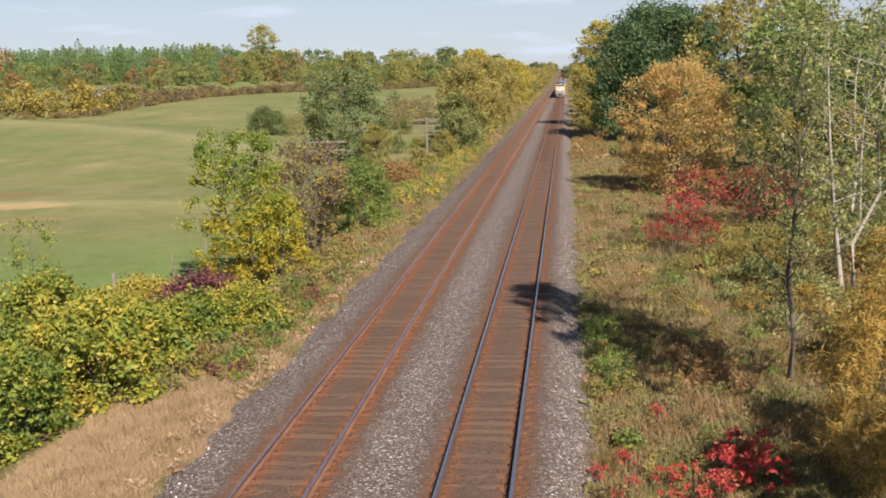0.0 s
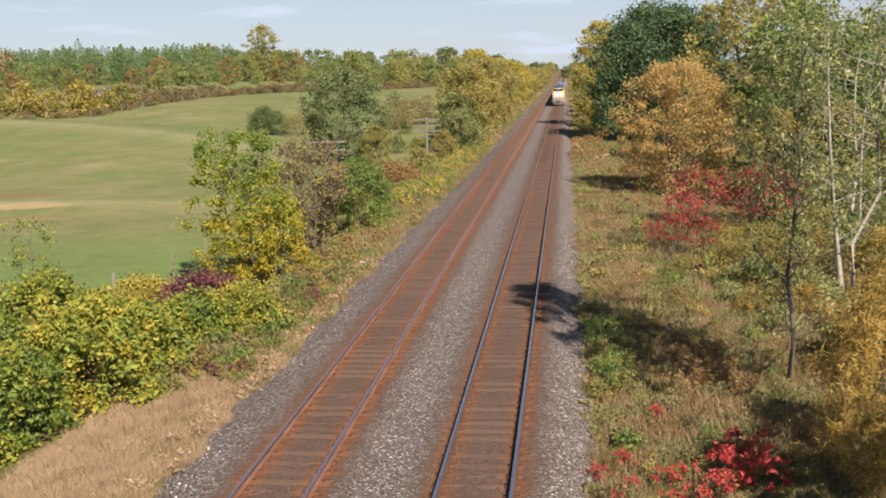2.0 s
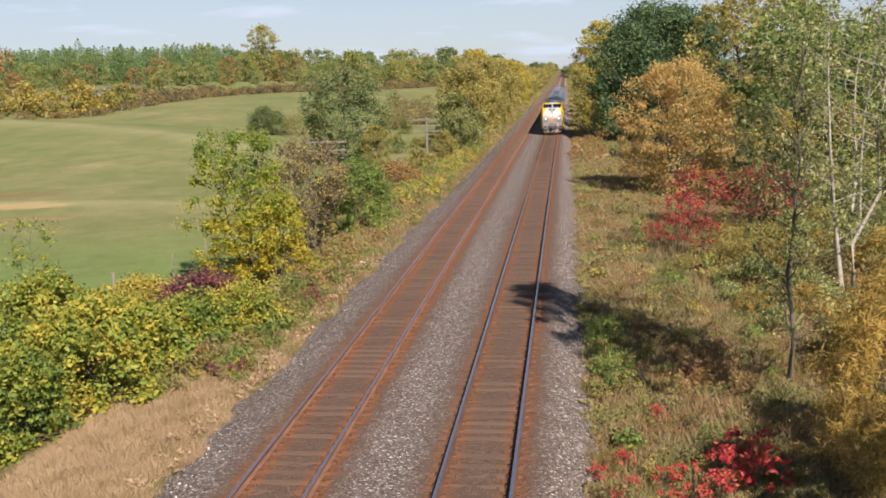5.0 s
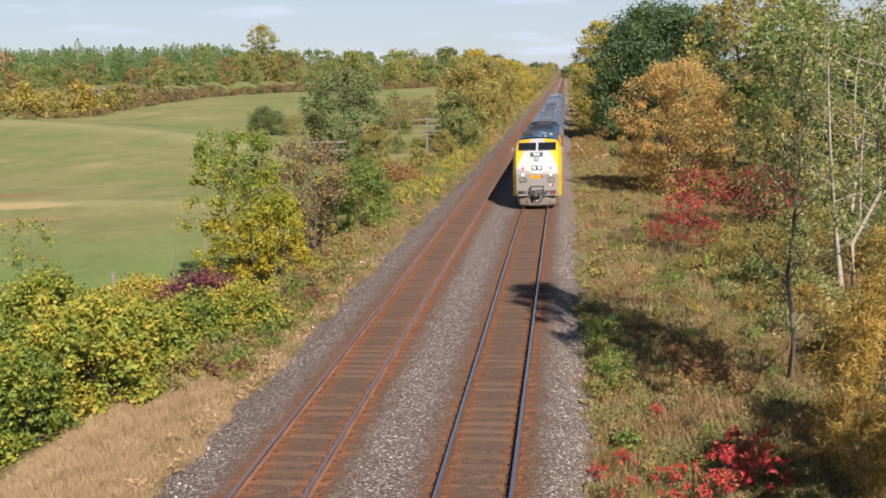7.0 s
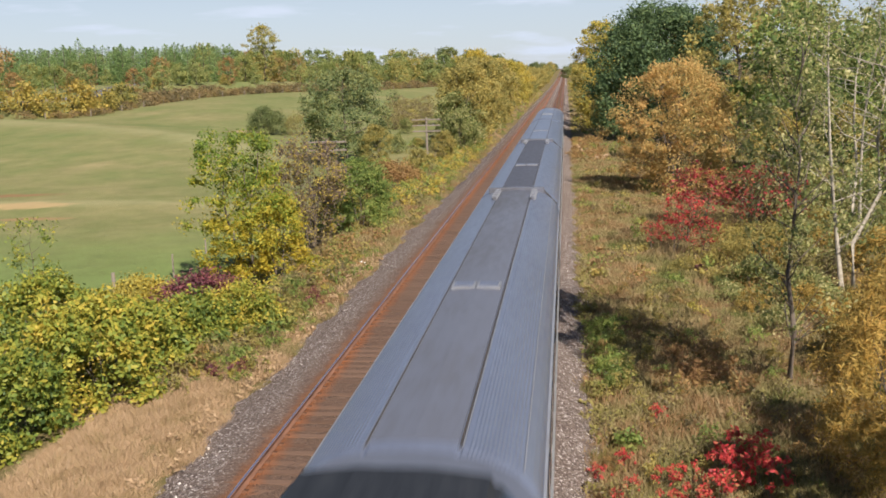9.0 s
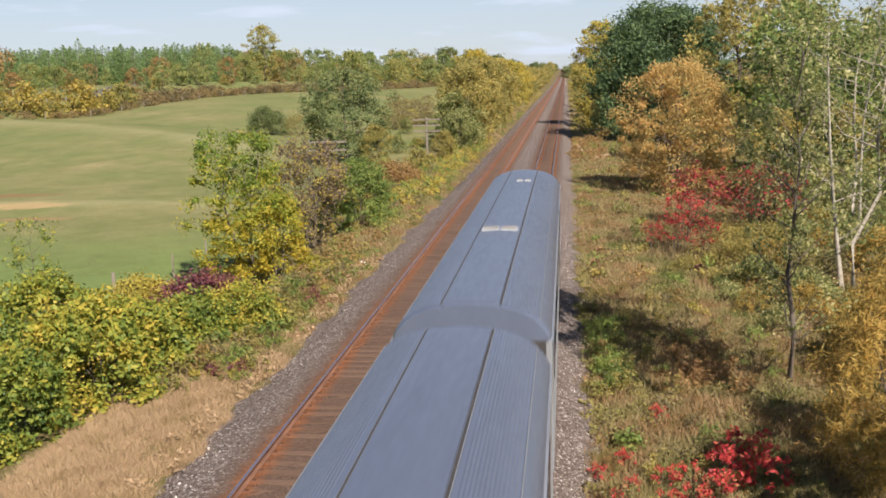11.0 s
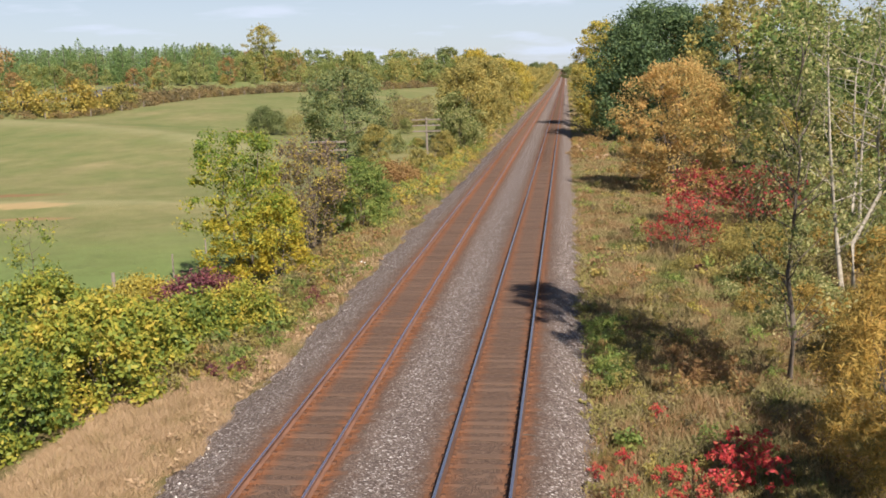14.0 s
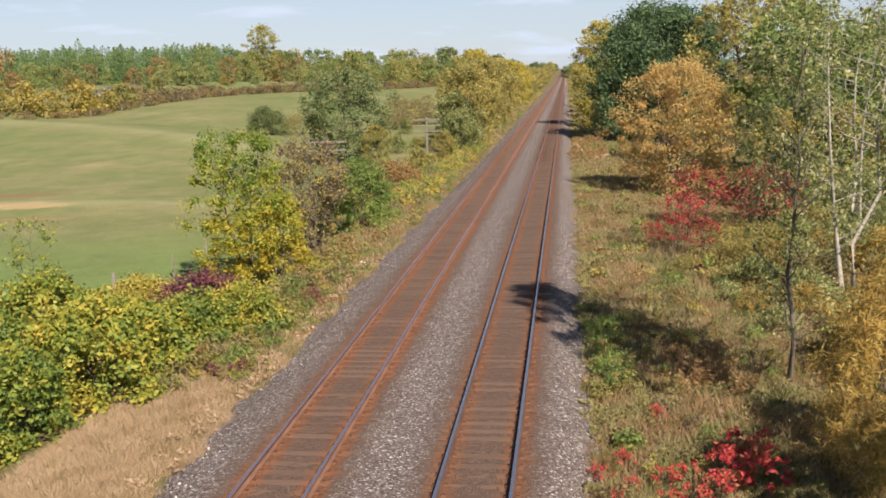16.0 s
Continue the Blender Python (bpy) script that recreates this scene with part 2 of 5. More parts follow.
L_BURGUNDY = leafy("burgundy_leaves", [(0.10, 0.048, 0.058), (0.16, 0.055, 0.070), (0.23, 0.07, 0.085), (0.33, 0.22, 0.085), (0.20, 0.20, 0.07)], 0.45, through_light=0.35)
L_LEMON = leafy("lemon_yellow_leaves", [(0.24, 0.25, 0.075), (0.40, 0.36, 0.09), (0.55, 0.44, 0.085), (0.60, 0.40, 0.08)], 0.5, 0.3, through_light=0.45)
L_MAROON = leafy("maroon_leaves", [(0.20, 0.055, 0.060), (0.36, 0.062, 0.075), (0.54, 0.075, 0.088), (0.40, 0.22, 0.085), (0.28, 0.29, 0.08)], 0.4, through_light=0.42)
L_POPLAR = leafy("pale_poplar_leaves", [(0.115, 0.165, 0.060), (0.22, 0.26, 0.090), (0.40, 0.39, 0.15), (0.70, 0.64, 0.36)], 0.35, through_light=0.5)
L_SCRUB = leafy("greyish_scrub_leaves", [(0.15, 0.125, 0.085), (0.22, 0.18, 0.095), (0.32, 0.28, 0.09), (0.22, 0.23, 0.07)], 0.5)
# far foliage: distance haze is put into the colours by paling them
L_PINE = leafy("haze_paled_pine_needles", [(0.16, 0.26, 0.115), (0.24, 0.355, 0.15), (0.33, 0.43, 0.18), (0.44, 0.51, 0.22)], 0.3, through_light=0.55)
L_FAR = leafy("haze_paled_mixed_leaves", [(0.16, 0.21, 0.065), (0.25, 0.28, 0.085), (0.36, 0.34, 0.11), (0.45, 0.35, 0.11)], 0.5, 0.15, 0.45, 0.6)
L_FAR_GREEN = leafy("haze_paled_green_leaves", [(0.14, 0.20, 0.075), (0.22, 0.275, 0.10), (0.31, 0.34, 0.12), (0.38, 0.37, 0.13)], 0.5, 0.15, 0.45, 0.5)
L_FAR_RUST = leafy("far_rusty_leaves", [(0.26, 0.22, 0.09), (0.34, 0.235, 0.095), (0.38, 0.25, 0.10), (0.34, 0.20, 0.095)], 0.5, 0.2, 0.45, 0.5)
L_GRASS = leafy("dry_grass", [(0.080, 0.110, 0.030), (0.14, 0.160, 0.045), (0.21, 0.185, 0.072), (0.29, 0.240, 0.112), (0.29, 0.212, 0.110), (0.29, 0.172, 0.085), (0.17, 0.160, 0.050), (0.11, 0.125, 0.034)], 0.82, 0.35, 0.2, 0.0)
L_STRAW = leafy("straw_coloured_grass", [(0.20, 0.165, 0.07), (0.34, 0.245, 0.13), (0.42, 0.295, 0.175), (0.46, 0.33, 0.21), (0.28, 0.23, 0.085)], 0.5, 0.8, 0.2, 0.0)
L_HEDGE = leafy("golden_hedge_leaves", [(0.13, 0.15, 0.055), (0.30, 0.27, 0.075), (0.46, 0.36, 0.085), (0.50, 0.33, 0.085)], 0.6, 0.12, 0.4, 0.5)
L_BRUSH = leafy("dull_brown_brush", [(0.12, 0.115, 0.062), (0.20, 0.155, 0.078), (0.29, 0.20, 0.085), (0.24, 0.235, 0.085)], 0.5, 0.15, 0.35, 0.6)
L_THORN = leafy("thorn_leaves_among_twigs", [(0.12, 0.090, 0.085), (0.19, 0.145, 0.115), (0.27, 0.215, 0.09), (0.47, 0.37, 0.06), (0.21, 0.23, 0.06)], 0.3, 0.7)
L_WOOD = leafy("woodland_green_leaves", [(0.080, 0.135, 0.045), (0.15, 0.225, 0.066), (0.26, 0.33, 0.092), (0.46, 0.46, 0.15)], 0.4, through_light=0.45)
L_WILLOW = leafy("golden_narrow_leaves", [(0.20, 0.17, 0.05), (0.33, 0.25, 0.07), (0.46, 0.31, 0.08), (0.52, 0.31, 0.075)], 0.45, 0.8)


# ---- mesh helpers ----
def mesh_of(name, V, F, material, smooth=False):
    V, F = np.asarray(V, np.float32), np.asarray(F, np.int32)
    me = bpy.data.meshes.new(name)
    me.vertices.add(len(V))
    me.vertices.foreach_set("co", V.ravel())
    me.loops.add(F.size)
    me.loops.foreach_set("vertex_index", F.ravel())
    me.polygons.add(len(F))
    me.polygons.foreach_set("loop_start", np.arange(0, F.size, F.shape[1], dtype=np.int32))
    me.update(calc_edges=True)
    me.validate()
    if smooth:
        me.polygons.foreach_set("use_smooth", np.ones(len(F), bool))
    me.materials.append(material)
    return me


def child(name, me, parent, label=""):
    ob = new(name, me)
    ob.parent = parent
    return tagged(ob, label)


def part(name, bm, material, parent, label="", smooth=False):
    """One bmesh as one mesh object under a thing or a part."""
    me = bpy.data.meshes.new(name)
    bm.to_mesh(me)
    bm.free()
    for p in me.polygons:
        p.use_smooth = smooth
    me.materials.append(material)
    return child(name, me, parent, label)


def box(bm, x0, x1, y0, y1, z0, z1, bevel=0.0):
    r = bmesh.ops.create_cube(bm, size=1.0, matrix=Matrix.Translation(((x0 + x1) / 2, (y0 + y1) / 2, (z0 + z1) / 2)) @ Matrix.Diagonal((x1 - x0, y1 - y0, z1 - z0, 1)))
    if bevel:
        edges = list({e for v in r["verts"] for e in v.link_edges})
        bmesh.ops.bevel(bm, geom=edges, offset=bevel, segments=2, affect="EDGES", profile=0.7)
    return bm


def rod(bm, a, b, r0, r1=None, sides=10):
    a, b = Vector(a), Vector(b)
    m = Matrix.Translation((a + b) / 2) @ (b - a).to_track_quat("Z", "Y").to_matrix().to_4x4()
    bmesh.ops.create_cone(bm, cap_ends=True, segments=sides, radius1=r0, radius2=r0 if r1 is None else r1, depth=(b - a).length, matrix=m)
    return bm


def sstep(a, b, v):
    t = np.clip((v - a) / (b - a), 0.0, 1.0)
    return t * t * (3 - 2 * t)


def line_z(y):
    """Rise of the railway itself: level, then a slow climb far off."""
    return 12.0 * sstep(550, 2200, np.asarray(y, float))


def ground_z(x, y):
    """Height of the land: level line, low field that swells into a hill with a brow, far rise."""
    x, y = np.asarray(x, float), np.asarray(y, float)
    u = x + 3.95
    side = np.abs(u)
    far = line_z(y) + (15.0 * sstep(340, 1150, y) - line_z(y)) * sstep(25, 90, side)
    bed = -0.46 + 0.0 * u
    # across the brow of the pasture, and along it
    brow = (x + 54) * 0.6 + (y - 131) * 0.8
    step = (y - 76) + 0.12 * (x + 40)
    left = -1.0 * sstep(6.5, 13.0, side) * (1 - sstep(70, 150, y)) + 5.2 * sstep(60, 300, y) * sstep(10, 75, side) \
        + 0.55 * np.sin(x * 0.035 + y * 0.021) * sstep(14, 60, side) \
        + (1.0 * np.exp(-(np.where(brow < 0, brow / 16, brow / 8)) ** 2) - 0.35 * np.exp(-((brow - 22) / 9) ** 2)) * sstep(24, 48, side) \
        + 0.4 * np.exp(-(np.where(step < 0, step / 3.5, step / 12)) ** 2) * sstep(18, 30, side)
    # the land steps up beyond the field hedge, where the road runs
    hedge = np.interp(y, (158, 174, 194, 235, 266, 330, 425), (118, 100.5, 91, 88.5, 80, 67, 52))
    left = left + np.interp(y, (120, 160, 300, 425, 600), (0, 3.0, 3.0, 1.0, 0.0)) * sstep(2, 11, -x - hedge)
    right = -0.25 * sstep(6, 14, side) + 0.12 * np.sin(x * 0.9 + 1.3) * np.sin(y * 0.45) * sstep(5.0, 7.5, side)
    return bed + far + np.where(u < 0, left, right)


# ---- ground, ballast, tracks ----
def axis(*spans):
    out = []
    for a, b, n in spans:
        out += list(np.linspace(a, b, n, endpoint=False))
    return np.array(out + [spans[-1][1]])


def grid_mesh(name, X, Y, Z, material):
    ny, nx = X.shape
    V = np.stack([X, Y, Z], -1).reshape(-1, 3)
    i = (np.arange(ny - 1)[:, None] * nx + np.arange(nx - 1)[None]).ravel()
    return mesh_of(name, V, np.stack([i, i + 1, i + nx + 1, i + nx], 1), material, True)


gx = axis((-1600, -260, 12), (-260, -120, 14), (-120, -20, 56), (-20, -8, 24), (-8, 20, 50), (20, 60, 16), (60, 1200, 12))
gy = axis((-700, -30, 10), (-30, 15, 10), (15, 70, 90), (70, 200, 80), (200, 420, 40), (420, 1200, 30), (1200, 3600, 20))
GX, GY = np.meshgrid(gx, gy)
GZ = ground_z(GX, GY)
near = (GY > 0) & (GY < 140) & (np.abs(GX + 3.95) > 5.3) & (GX > -70) & (GX < 60)
GZ = GZ + np.where(near, RNG.normal(0, 0.04, GZ.shape), 0)
tagged(new("ground", grid_mesh("ground", GX, GY, GZ, M_GROUND)), "rough grass verge and green pasture rolling to the horizon", "ground", kind="structure")

bu = np.array([-5.7, -5.05, -4.75, -4.45, -4.1, -3.75, -3.5, *np.linspace(-3.3, 3.3, 34), 3.5, 3.75, 4.1, 4.45, 4.75, 5.05, 5.7])
by = axis((-420, 10, 40), (10, 70, 300), (70, 330, 200), (330, 2000, 120))
BU, BY = np.meshgrid(bu, by)
edge = sstep(3.5, 4.9, np.abs(BU))
across = np.abs(np.abs(BU) - 2.055)
# fines fill the cribs almost to the tops of the ties and bury their ends
FILL = np.where(across < 0.98, 0.018, np.where(across < 1.5, 0.036, 0.0))
wave = 0.22 * np.sin(BY * 0.8 + 2 * np.sign(BU)) + 0.16 * np.sin(BY * 2.3 + BU)
BZ = -0.03 - 0.50 * edge - 0.35 * sstep(5.0, 5.7, np.abs(BU)) + line_z(BY) + FILL
BZ = BZ + np.where(BY < 90, RNG.normal(0, 0.012, BZ.shape), 0) * (0.4 + edge)
tagged(new("ballast_bed", grid_mesh("ballast_bed", np.where(BU < -3.5, -3.5 + (BU + 3.5) * (1.45 - 0.4 * sstep(45, 90, BY)), BU) - 3.955 + wave * edge, BY, BZ, M_BALLAST)), "grey crushed stone ballast stained brown between the rails", "ballast", kind="structure")


def rail_mesh(y0, y1, step, material):
    prof = [(-0.07, 0.0), (0.07, 0.0), (0.07, 0.012), (0.012, 0.03), (0.010, 0.125), (0.036, 0.135), (0.037, 0.163), (0.030, 0.17), (-0.030, 0.17), (-0.037, 0.163), (-0.036, 0.135), (-0.010, 0.125), (-0.012, 0.03), (-0.07, 0.012)]
    ys = np.arange(y0, y1 + 1, step)
    k = len(prof)
    V = [(px, y, pz + 0.004 + float(line_z(y))) for y in ys for px, pz in prof]
    F = [(i * k + j, i * k + (j + 1) % k, (i + 1) * k + (j + 1) % k, (i + 1) * k + j) for i in range(len(ys) - 1) for j in range(k)]
    return mesh_of("rail", V, F, material)


TIE_STEP = 0.53


def tie_box(w, l, h, jit):
    bm = bmesh.new()
    box(bm, -l / 2, l / 2, -w / 2, w / 2, -h, 0.0)
    for v in bm.verts:
        v.co.x += jit.uniform(-0.04, 0.04)
        v.co.y += jit.uniform(-0.018, 0.018)
        if v.co.z > -0.01:
            v.co.z += jit.uniform(-0.008, 0.006)
    me = bpy.data.meshes.new("tie")
    bm.to_mesh(me)
    bm.free()
    me.materials.append(M_TIE)
    return me


def railway(cx, rail_material, label, seed):
    jit = random.Random(seed)
    base = tagged(new("railway_track"), label, "railway track", "parallel tracks")
    base.location = (cx, 0, 0)
    me = rail_mesh(-420, 1990, 10, rail_material)
    for s in (-0.7525, 0.7525):
        r = child("rail", me, base)
        r.location = (s, 0, 0)
    kinds = [tie_box(0.225, 2.6, 0.15, jit) for _ in range(10)]
    # nearest ties are pieces of their own
    for i in range(150):
        t = child("tie", jit.choice(kinds), base)
        y = 14.0 + i * TIE_STEP + jit.uniform(-0.04, 0.04)
        t.matrix_basis = pose(jit.uniform(-0.05, 0.05), y, jit.uniform(-0.012, 0.004), 0, jit.uniform(-0.4, 0.4), jit.uniform(-1.3, 1.3))
    V, F = [], []
    for y in list(np.arange(-300, 13.6, TIE_STEP)) + list(np.arange(14 + 150 * TIE_STEP, 1100, TIE_STEP)):
        b = len(V)
        dx, z = jit.uniform(-0.06, 0.06), float(line_z(y)) + jit.uniform(-0.012, 0.004)
        V += [(sx * 1.3 + dx, y + sy * 0.11, z + dz) for dz in (-0.12, 0) for sx, sy in ((-1, -1), (1, -1), (1, 1), (-1, 1))]
        F += [(b + 4, b + 5, b + 6, b + 7), (b, b + 1, b + 5, b + 4), (b + 1, b + 2, b + 6, b + 5), (b + 2, b + 3, b + 7, b + 6), (b + 3, b, b + 4, b + 7)]
    tagged(child("more_ties", mesh_of("more_ties", V, F, M_TIE), base), "row of distant timber ties", kind="stuff")
    # tie plates and spikes under both rails
    V, F = [], []

    def slab(x0, x1, y0, y1, z0, z1):
        b = len(V)
        V.extend([(x0, y0, z0), (x1, y0, z0), (x1, y1, z0), (x0, y1, z0), (x0, y0, z1), (x1, y0, z1), (x1, y1, z1), (x0, y1, z1)])
        F.extend([(b + 4, b + 5, b + 6, b + 7), (b, b + 1, b + 5, b + 4), (b + 1, b + 2, b + 6, b + 5), (b + 2, b + 3, b + 7, b + 6), (b + 3, b, b + 4, b + 7)])
    for i in range(100):
        y = 14.0 + i * TIE_STEP
        for s in (-0.7525, 0.7525):
            slab(s - 0.165, s + 0.165, y - 0.09, y + 0.09, -0.005, 0.016)
            for d in (-0.095, 0.095):
                slab(s + d - 0.014, s + d + 0.014, y - 0.05 * (1 if d > 0 else -1) - 0.014, y - 0.05 * (1 if d > 0 else -1) + 0.014, 0.01, 0.045)
    tagged(child("tie_plates", mesh_of("tie_plates", V, F, M_RUST), base), "rusty tie plates and spikes", kind="stuff")
    return base


M_RUST = worn("rusty_plate_steel", (0.105, 0.050, 0.028), (0.19, 0.078, 0.036), 0.9, scale=6, amount=0.8)
railway(TRACKS[0], M_RAIL, "straight track with polished steel rails on brown timber ties", 3)
railway(TRACKS[1], M_RAIL_OLD, "rust-stained straight track with dull rails on timber ties", 4)


def loose_stones(n, seed):
    """Angular stones lying on the ballast, joined."""
    rng = np.random.default_rng(seed)
    u = np.where(rng.uniform(0, 1, n) < 0.62, rng.uniform(3.1, 5.15, n) * rng.choice((-1, -1, 1), n), rng.normal(0, 0.42, n).clip(-0.9, 0.9))
    y = 16.5 + 40 * rng.uniform(0, 1, n) ** 1.7
    z = -0.045 - 0.50 * sstep(3.5, 4.9, np.abs(u))
    u = np.where(u < -3.5, -3.5 + (u + 3.5) * 1.45, u)
    r = rng.uniform(0.014, 0.032, n) * np.where(rng.uniform(0, 1, n) < 0.04, 1.5, 1)
    base = np.array([(1, 0, 0), (-1, 0, 0), (0, 1, 0), (0, -1, 0), (0, 0, 1), (0, 0, -1)], float)
    faces = np.array([(0, 2, 4), (2, 1, 4), (1, 3, 4), (3, 0, 4), (2, 0, 5), (1, 2, 5), (3, 1, 5), (0, 3, 5)])
    V = base[None] * r[:, None, None] * rng.uniform(0.6, 1.35, (n, 6, 1)) * np.array([1, 1, 0.75])
    V = V + rng.normal(0, 0.25, (n, 6, 3)) * r[:, None, None]
    a = rng.uniform(0, 6.283, n)
    ca, sa = np.cos(a)[:, None], np.sin(a)[:, None]
    V = np.stack([V[..., 0] * ca - V[..., 1] * sa + (u - 3.955)[:, None], V[..., 0] * sa + V[..., 1] * ca + y[:, None], V[..., 2] + z[:, None]], -1)
    F = (faces[None] + 6 * np.arange(n)[:, None, None]).reshape(-1, 3)
    m = Nodes("loose_ballast_stone")
    geo = m.make("ShaderNodeNewGeometry")
    col = m.ramp(geo.outputs["Random Per Island"], [(0.0, (0.09, 0.070, 0.062)), (0.45, (0.18, 0.148, 0.132)), (0.80, (0.28, 0.242, 0.222)), (0.90, (0.42, 0.375, 0.35)), (0.97, (0.72, 0.68, 0.64))])
    m.bump(m.noise(40, 3, 0.6), 0.4, 0.01)
    return tagged(new("loose_stones", mesh_of("loose_stones", V.reshape(-1, 3), F, m.done(col, 0.85, 0.0, 0.25))), "loose angular grey ballast stones", "gravel", kind="stuff")


loose_stones(16000, 21)


# ---- plants ----
def leaves(centers, spread, n, size, rng, narrow=0.55, droop=0.0, simple=False):
    """n leaf blades (folded quads) scattered round the given centres."""
    c = centers[rng.integers(0, len(centers), n)]
    d = rng.normal(0, 1, (n, 3))
    d /= np.linalg.norm(d, axis=1, keepdims=True) + 1e-9
    p = c[:, :3] + d * (c[:, 3:4] * spread) * (1.4 * rng.uniform(0.0, 1.0, (n, 1)) ** 0.62) * np.array([1, 1, 0.8])
    out = d + np.array([0, 0, 0.35]) + rng.normal(0, 0.85, (n, 3))
    a = np.cross(out, rng.normal(0, 1, (n, 3)))
    a[:, 2] = a[:, 2] - droop
    a /= np.linalg.norm(a, axis=1, keepdims=True) + 1e-9
    b = np.cross(a, out)
    b /= np.linalg.norm(b, axis=1, keepdims=True) + 1e-9
    nrm = np.cross(a, b)
    s = size * rng.uniform(0.6, 1.35, (n, 1))
    tip, side, fold = a * s, b * s * narrow * 0.5, nrm * s * 0.12
    if simple:
        V = np.stack([p - tip * 0.5, p + tip * 0.4 + side * 1.5, p + tip * 0.4 - side * 1.5], 1).reshape(-1, 3)
        return V, np.arange(3 * n).reshape(-1, 3)
    V = np.stack([p - tip * 0.5, p + side + fold, p + tip * 0.5, p - side + fold], 1).reshape(-1, 3)
    return V, np.arange(4 * n).reshape(-1, 4)


def tube(V, F, pts, radii, sides=6):
    b = len(V)
    for i, (p, r) in enumerate(zip(pts, radii)):
        d = Vector(pts[min(i + 1, len(pts) - 1)]) - Vector(pts[max(i - 1, 0)])
        q = d.to_track_quat("Z", "Y") if d.length > 1e-6 else Vector((0, 0, 1)).to_track_quat("Z", "Y")
        for k in range(sides):
            a = 2 * math.pi * k / sides
            o = q @ Vector((math.cos(a) * r, math.sin(a) * r, 0))
            V.append((p[0] + o.x, p[1] + o.y, p[2] + o.z))
    for i in range(len(pts) - 1):
        for k in range(sides):
            F.append((b + i * sides + k, b + i * sides + (k + 1) % sides, b + (i + 1) * sides + (k + 1) % sides, b + (i + 1) * sides + k))


PROFILE = {
    "round": lambda t: np.sqrt(np.maximum(0.02, 1 - (2 * t - 0.9) ** 2 / 1.25)),
    "dome": lambda t: np.sqrt(np.maximum(0.02, 1 - t ** 2.2)),
    "cone": lambda t: np.maximum(0.04, 1 - t),
    "column": lambda t: 0.35 + 0.65 * np.sin(np.pi * np.clip(0.15 + 0.8 * t, 0, 1)),
    "vase": lambda t: 0.35 + 0.65 * np.sin(np.pi * np.clip(t * 0.75 + 0.1, 0, 1)),
}


def plant(name, seed, h, w, leaf, bark, label, category, shape="round", base=0.15, clumps=60, per=70, size=0.2,
          clump=0.17, trunk=None, stems=1, narrow=0.55, lean=0.0, limbs=None, droop=0.0, inner=0.2, simple=False):
    """Tree or shrub: tapered stems with limbs that reach the clumps of leaves which make up the crown."""
    rng = np.random.default_rng(seed)
    root = tagged(new(name), label, category)
    t = rng.uniform(0, 1, clumps) ** (1.25 if shape == "cone" else 0.85)
    rad = PROFILE[shape](t) * w / 2 * np.sqrt(rng.uniform(inner, 1, clumps))
    ang = rng.uniform(0, 2 * math.pi, clumps)
    wob = 1 + 0.22 * np.sin(ang * 3 + seed) + 0.12 * np.sin(ang * 5 + 2 * seed + t * 6)
    cr = clump * w * rng.uniform(0.45, 1.55, clumps)
    if shape == "cone":
        cr = cr * (0.15 + 0.85 * PROFILE[shape](t))
    z0, z1 = h * base, h - cr.mean() * 0.6
    C = np.stack([np.cos(ang) * rad * wob + lean * t * h, np.sin(ang) * rad * wob, z0 + t * (z1 - z0), cr], 1)
    V, F = [], []
    tr = trunk or h * 0.018
    tops = []
    for s in range(stems):
        a = rng.uniform(0, 6.28)
        spread = 0.0 if stems == 1 else w * 0.22
        top = np.array([math.cos(a) * spread + lean * h * 0.8, math.sin(a) * spread, h * 0.88])
        foot = np.array([math.cos(a) * tr * 1.5 * (stems > 1), math.sin(a) * tr * 1.5 * (stems > 1), -0.15])
        pts, n = [], 7 if h > 3 else 4
        for i in range(n):
            f = i / (n - 1)
            pts.append(tuple(foot + (top - foot) * f + np.append(rng.normal(0, 0.012 * h, 2) * (0 < i), 0)))
        tube(V, F, pts, [tr * (1.25 if i == 0 else 1) * (1 - 0.88 * i / (n - 1)) / math.sqrt(stems) for i in range(n)], 8 if h > 6 else 5)
        tops.append(pts)
    for i in range(min(clumps, limbs if limbs is not None else 28)):
        pts = tops[i % stems]
        c = C[i]
        zs = max(h * 0.04, c[2] - 0.35 * math.hypot(c[0], c[1]) - 0.08 * h)
        j = max(0, min(len(pts) - 2, sum(q[2] < zs for q in pts) - 1))
        f = min(1.0, max(0.0, (zs - pts[j][2]) / max(1e-6, pts[j + 1][2] - pts[j][2])))
        a, b = np.array(pts[j]) * (1 - f) + np.array(pts[j + 1]) * f, c[:3]
        ln = np.linalg.norm(b - a)
        m = a * 0.62 + b * 0.38 + np.array([0, 0, -0.06 * ln]) + rng.normal(0, 0.06 * ln, 3)
        m2 = a * 0.3 + b * 0.7 + np.array([0, 0, -0.02 * ln]) + rng.normal(0, 0.07 * ln, 3)
        r = tr * 0.34 / math.sqrt(stems) * (1 - 0.6 * j / len(pts)) * rng.uniform(0.6, 1.2)
        if h > 3:
            tube(V, F, [tuple(a), tuple(m), tuple(m2), tuple(b)], [r, r * 0.7, r * 0.42, r * 0.12], 4)
        else:
            tube(V, F, [tuple(a), tuple(m), tuple(b)], [r, r * 0.6, r * 0.15], 3)
    child("trunk", mesh_of("trunk", V, F, bark, True), root)
    LV, LF = leaves(C, 1.0, clumps * per, size, rng, narrow, droop, simple)
    LV[:, 2] = np.maximum(LV[:, 2], 0.02)
    child("crown", mesh_of("crown", LV, LF, leaf), root)
    return root


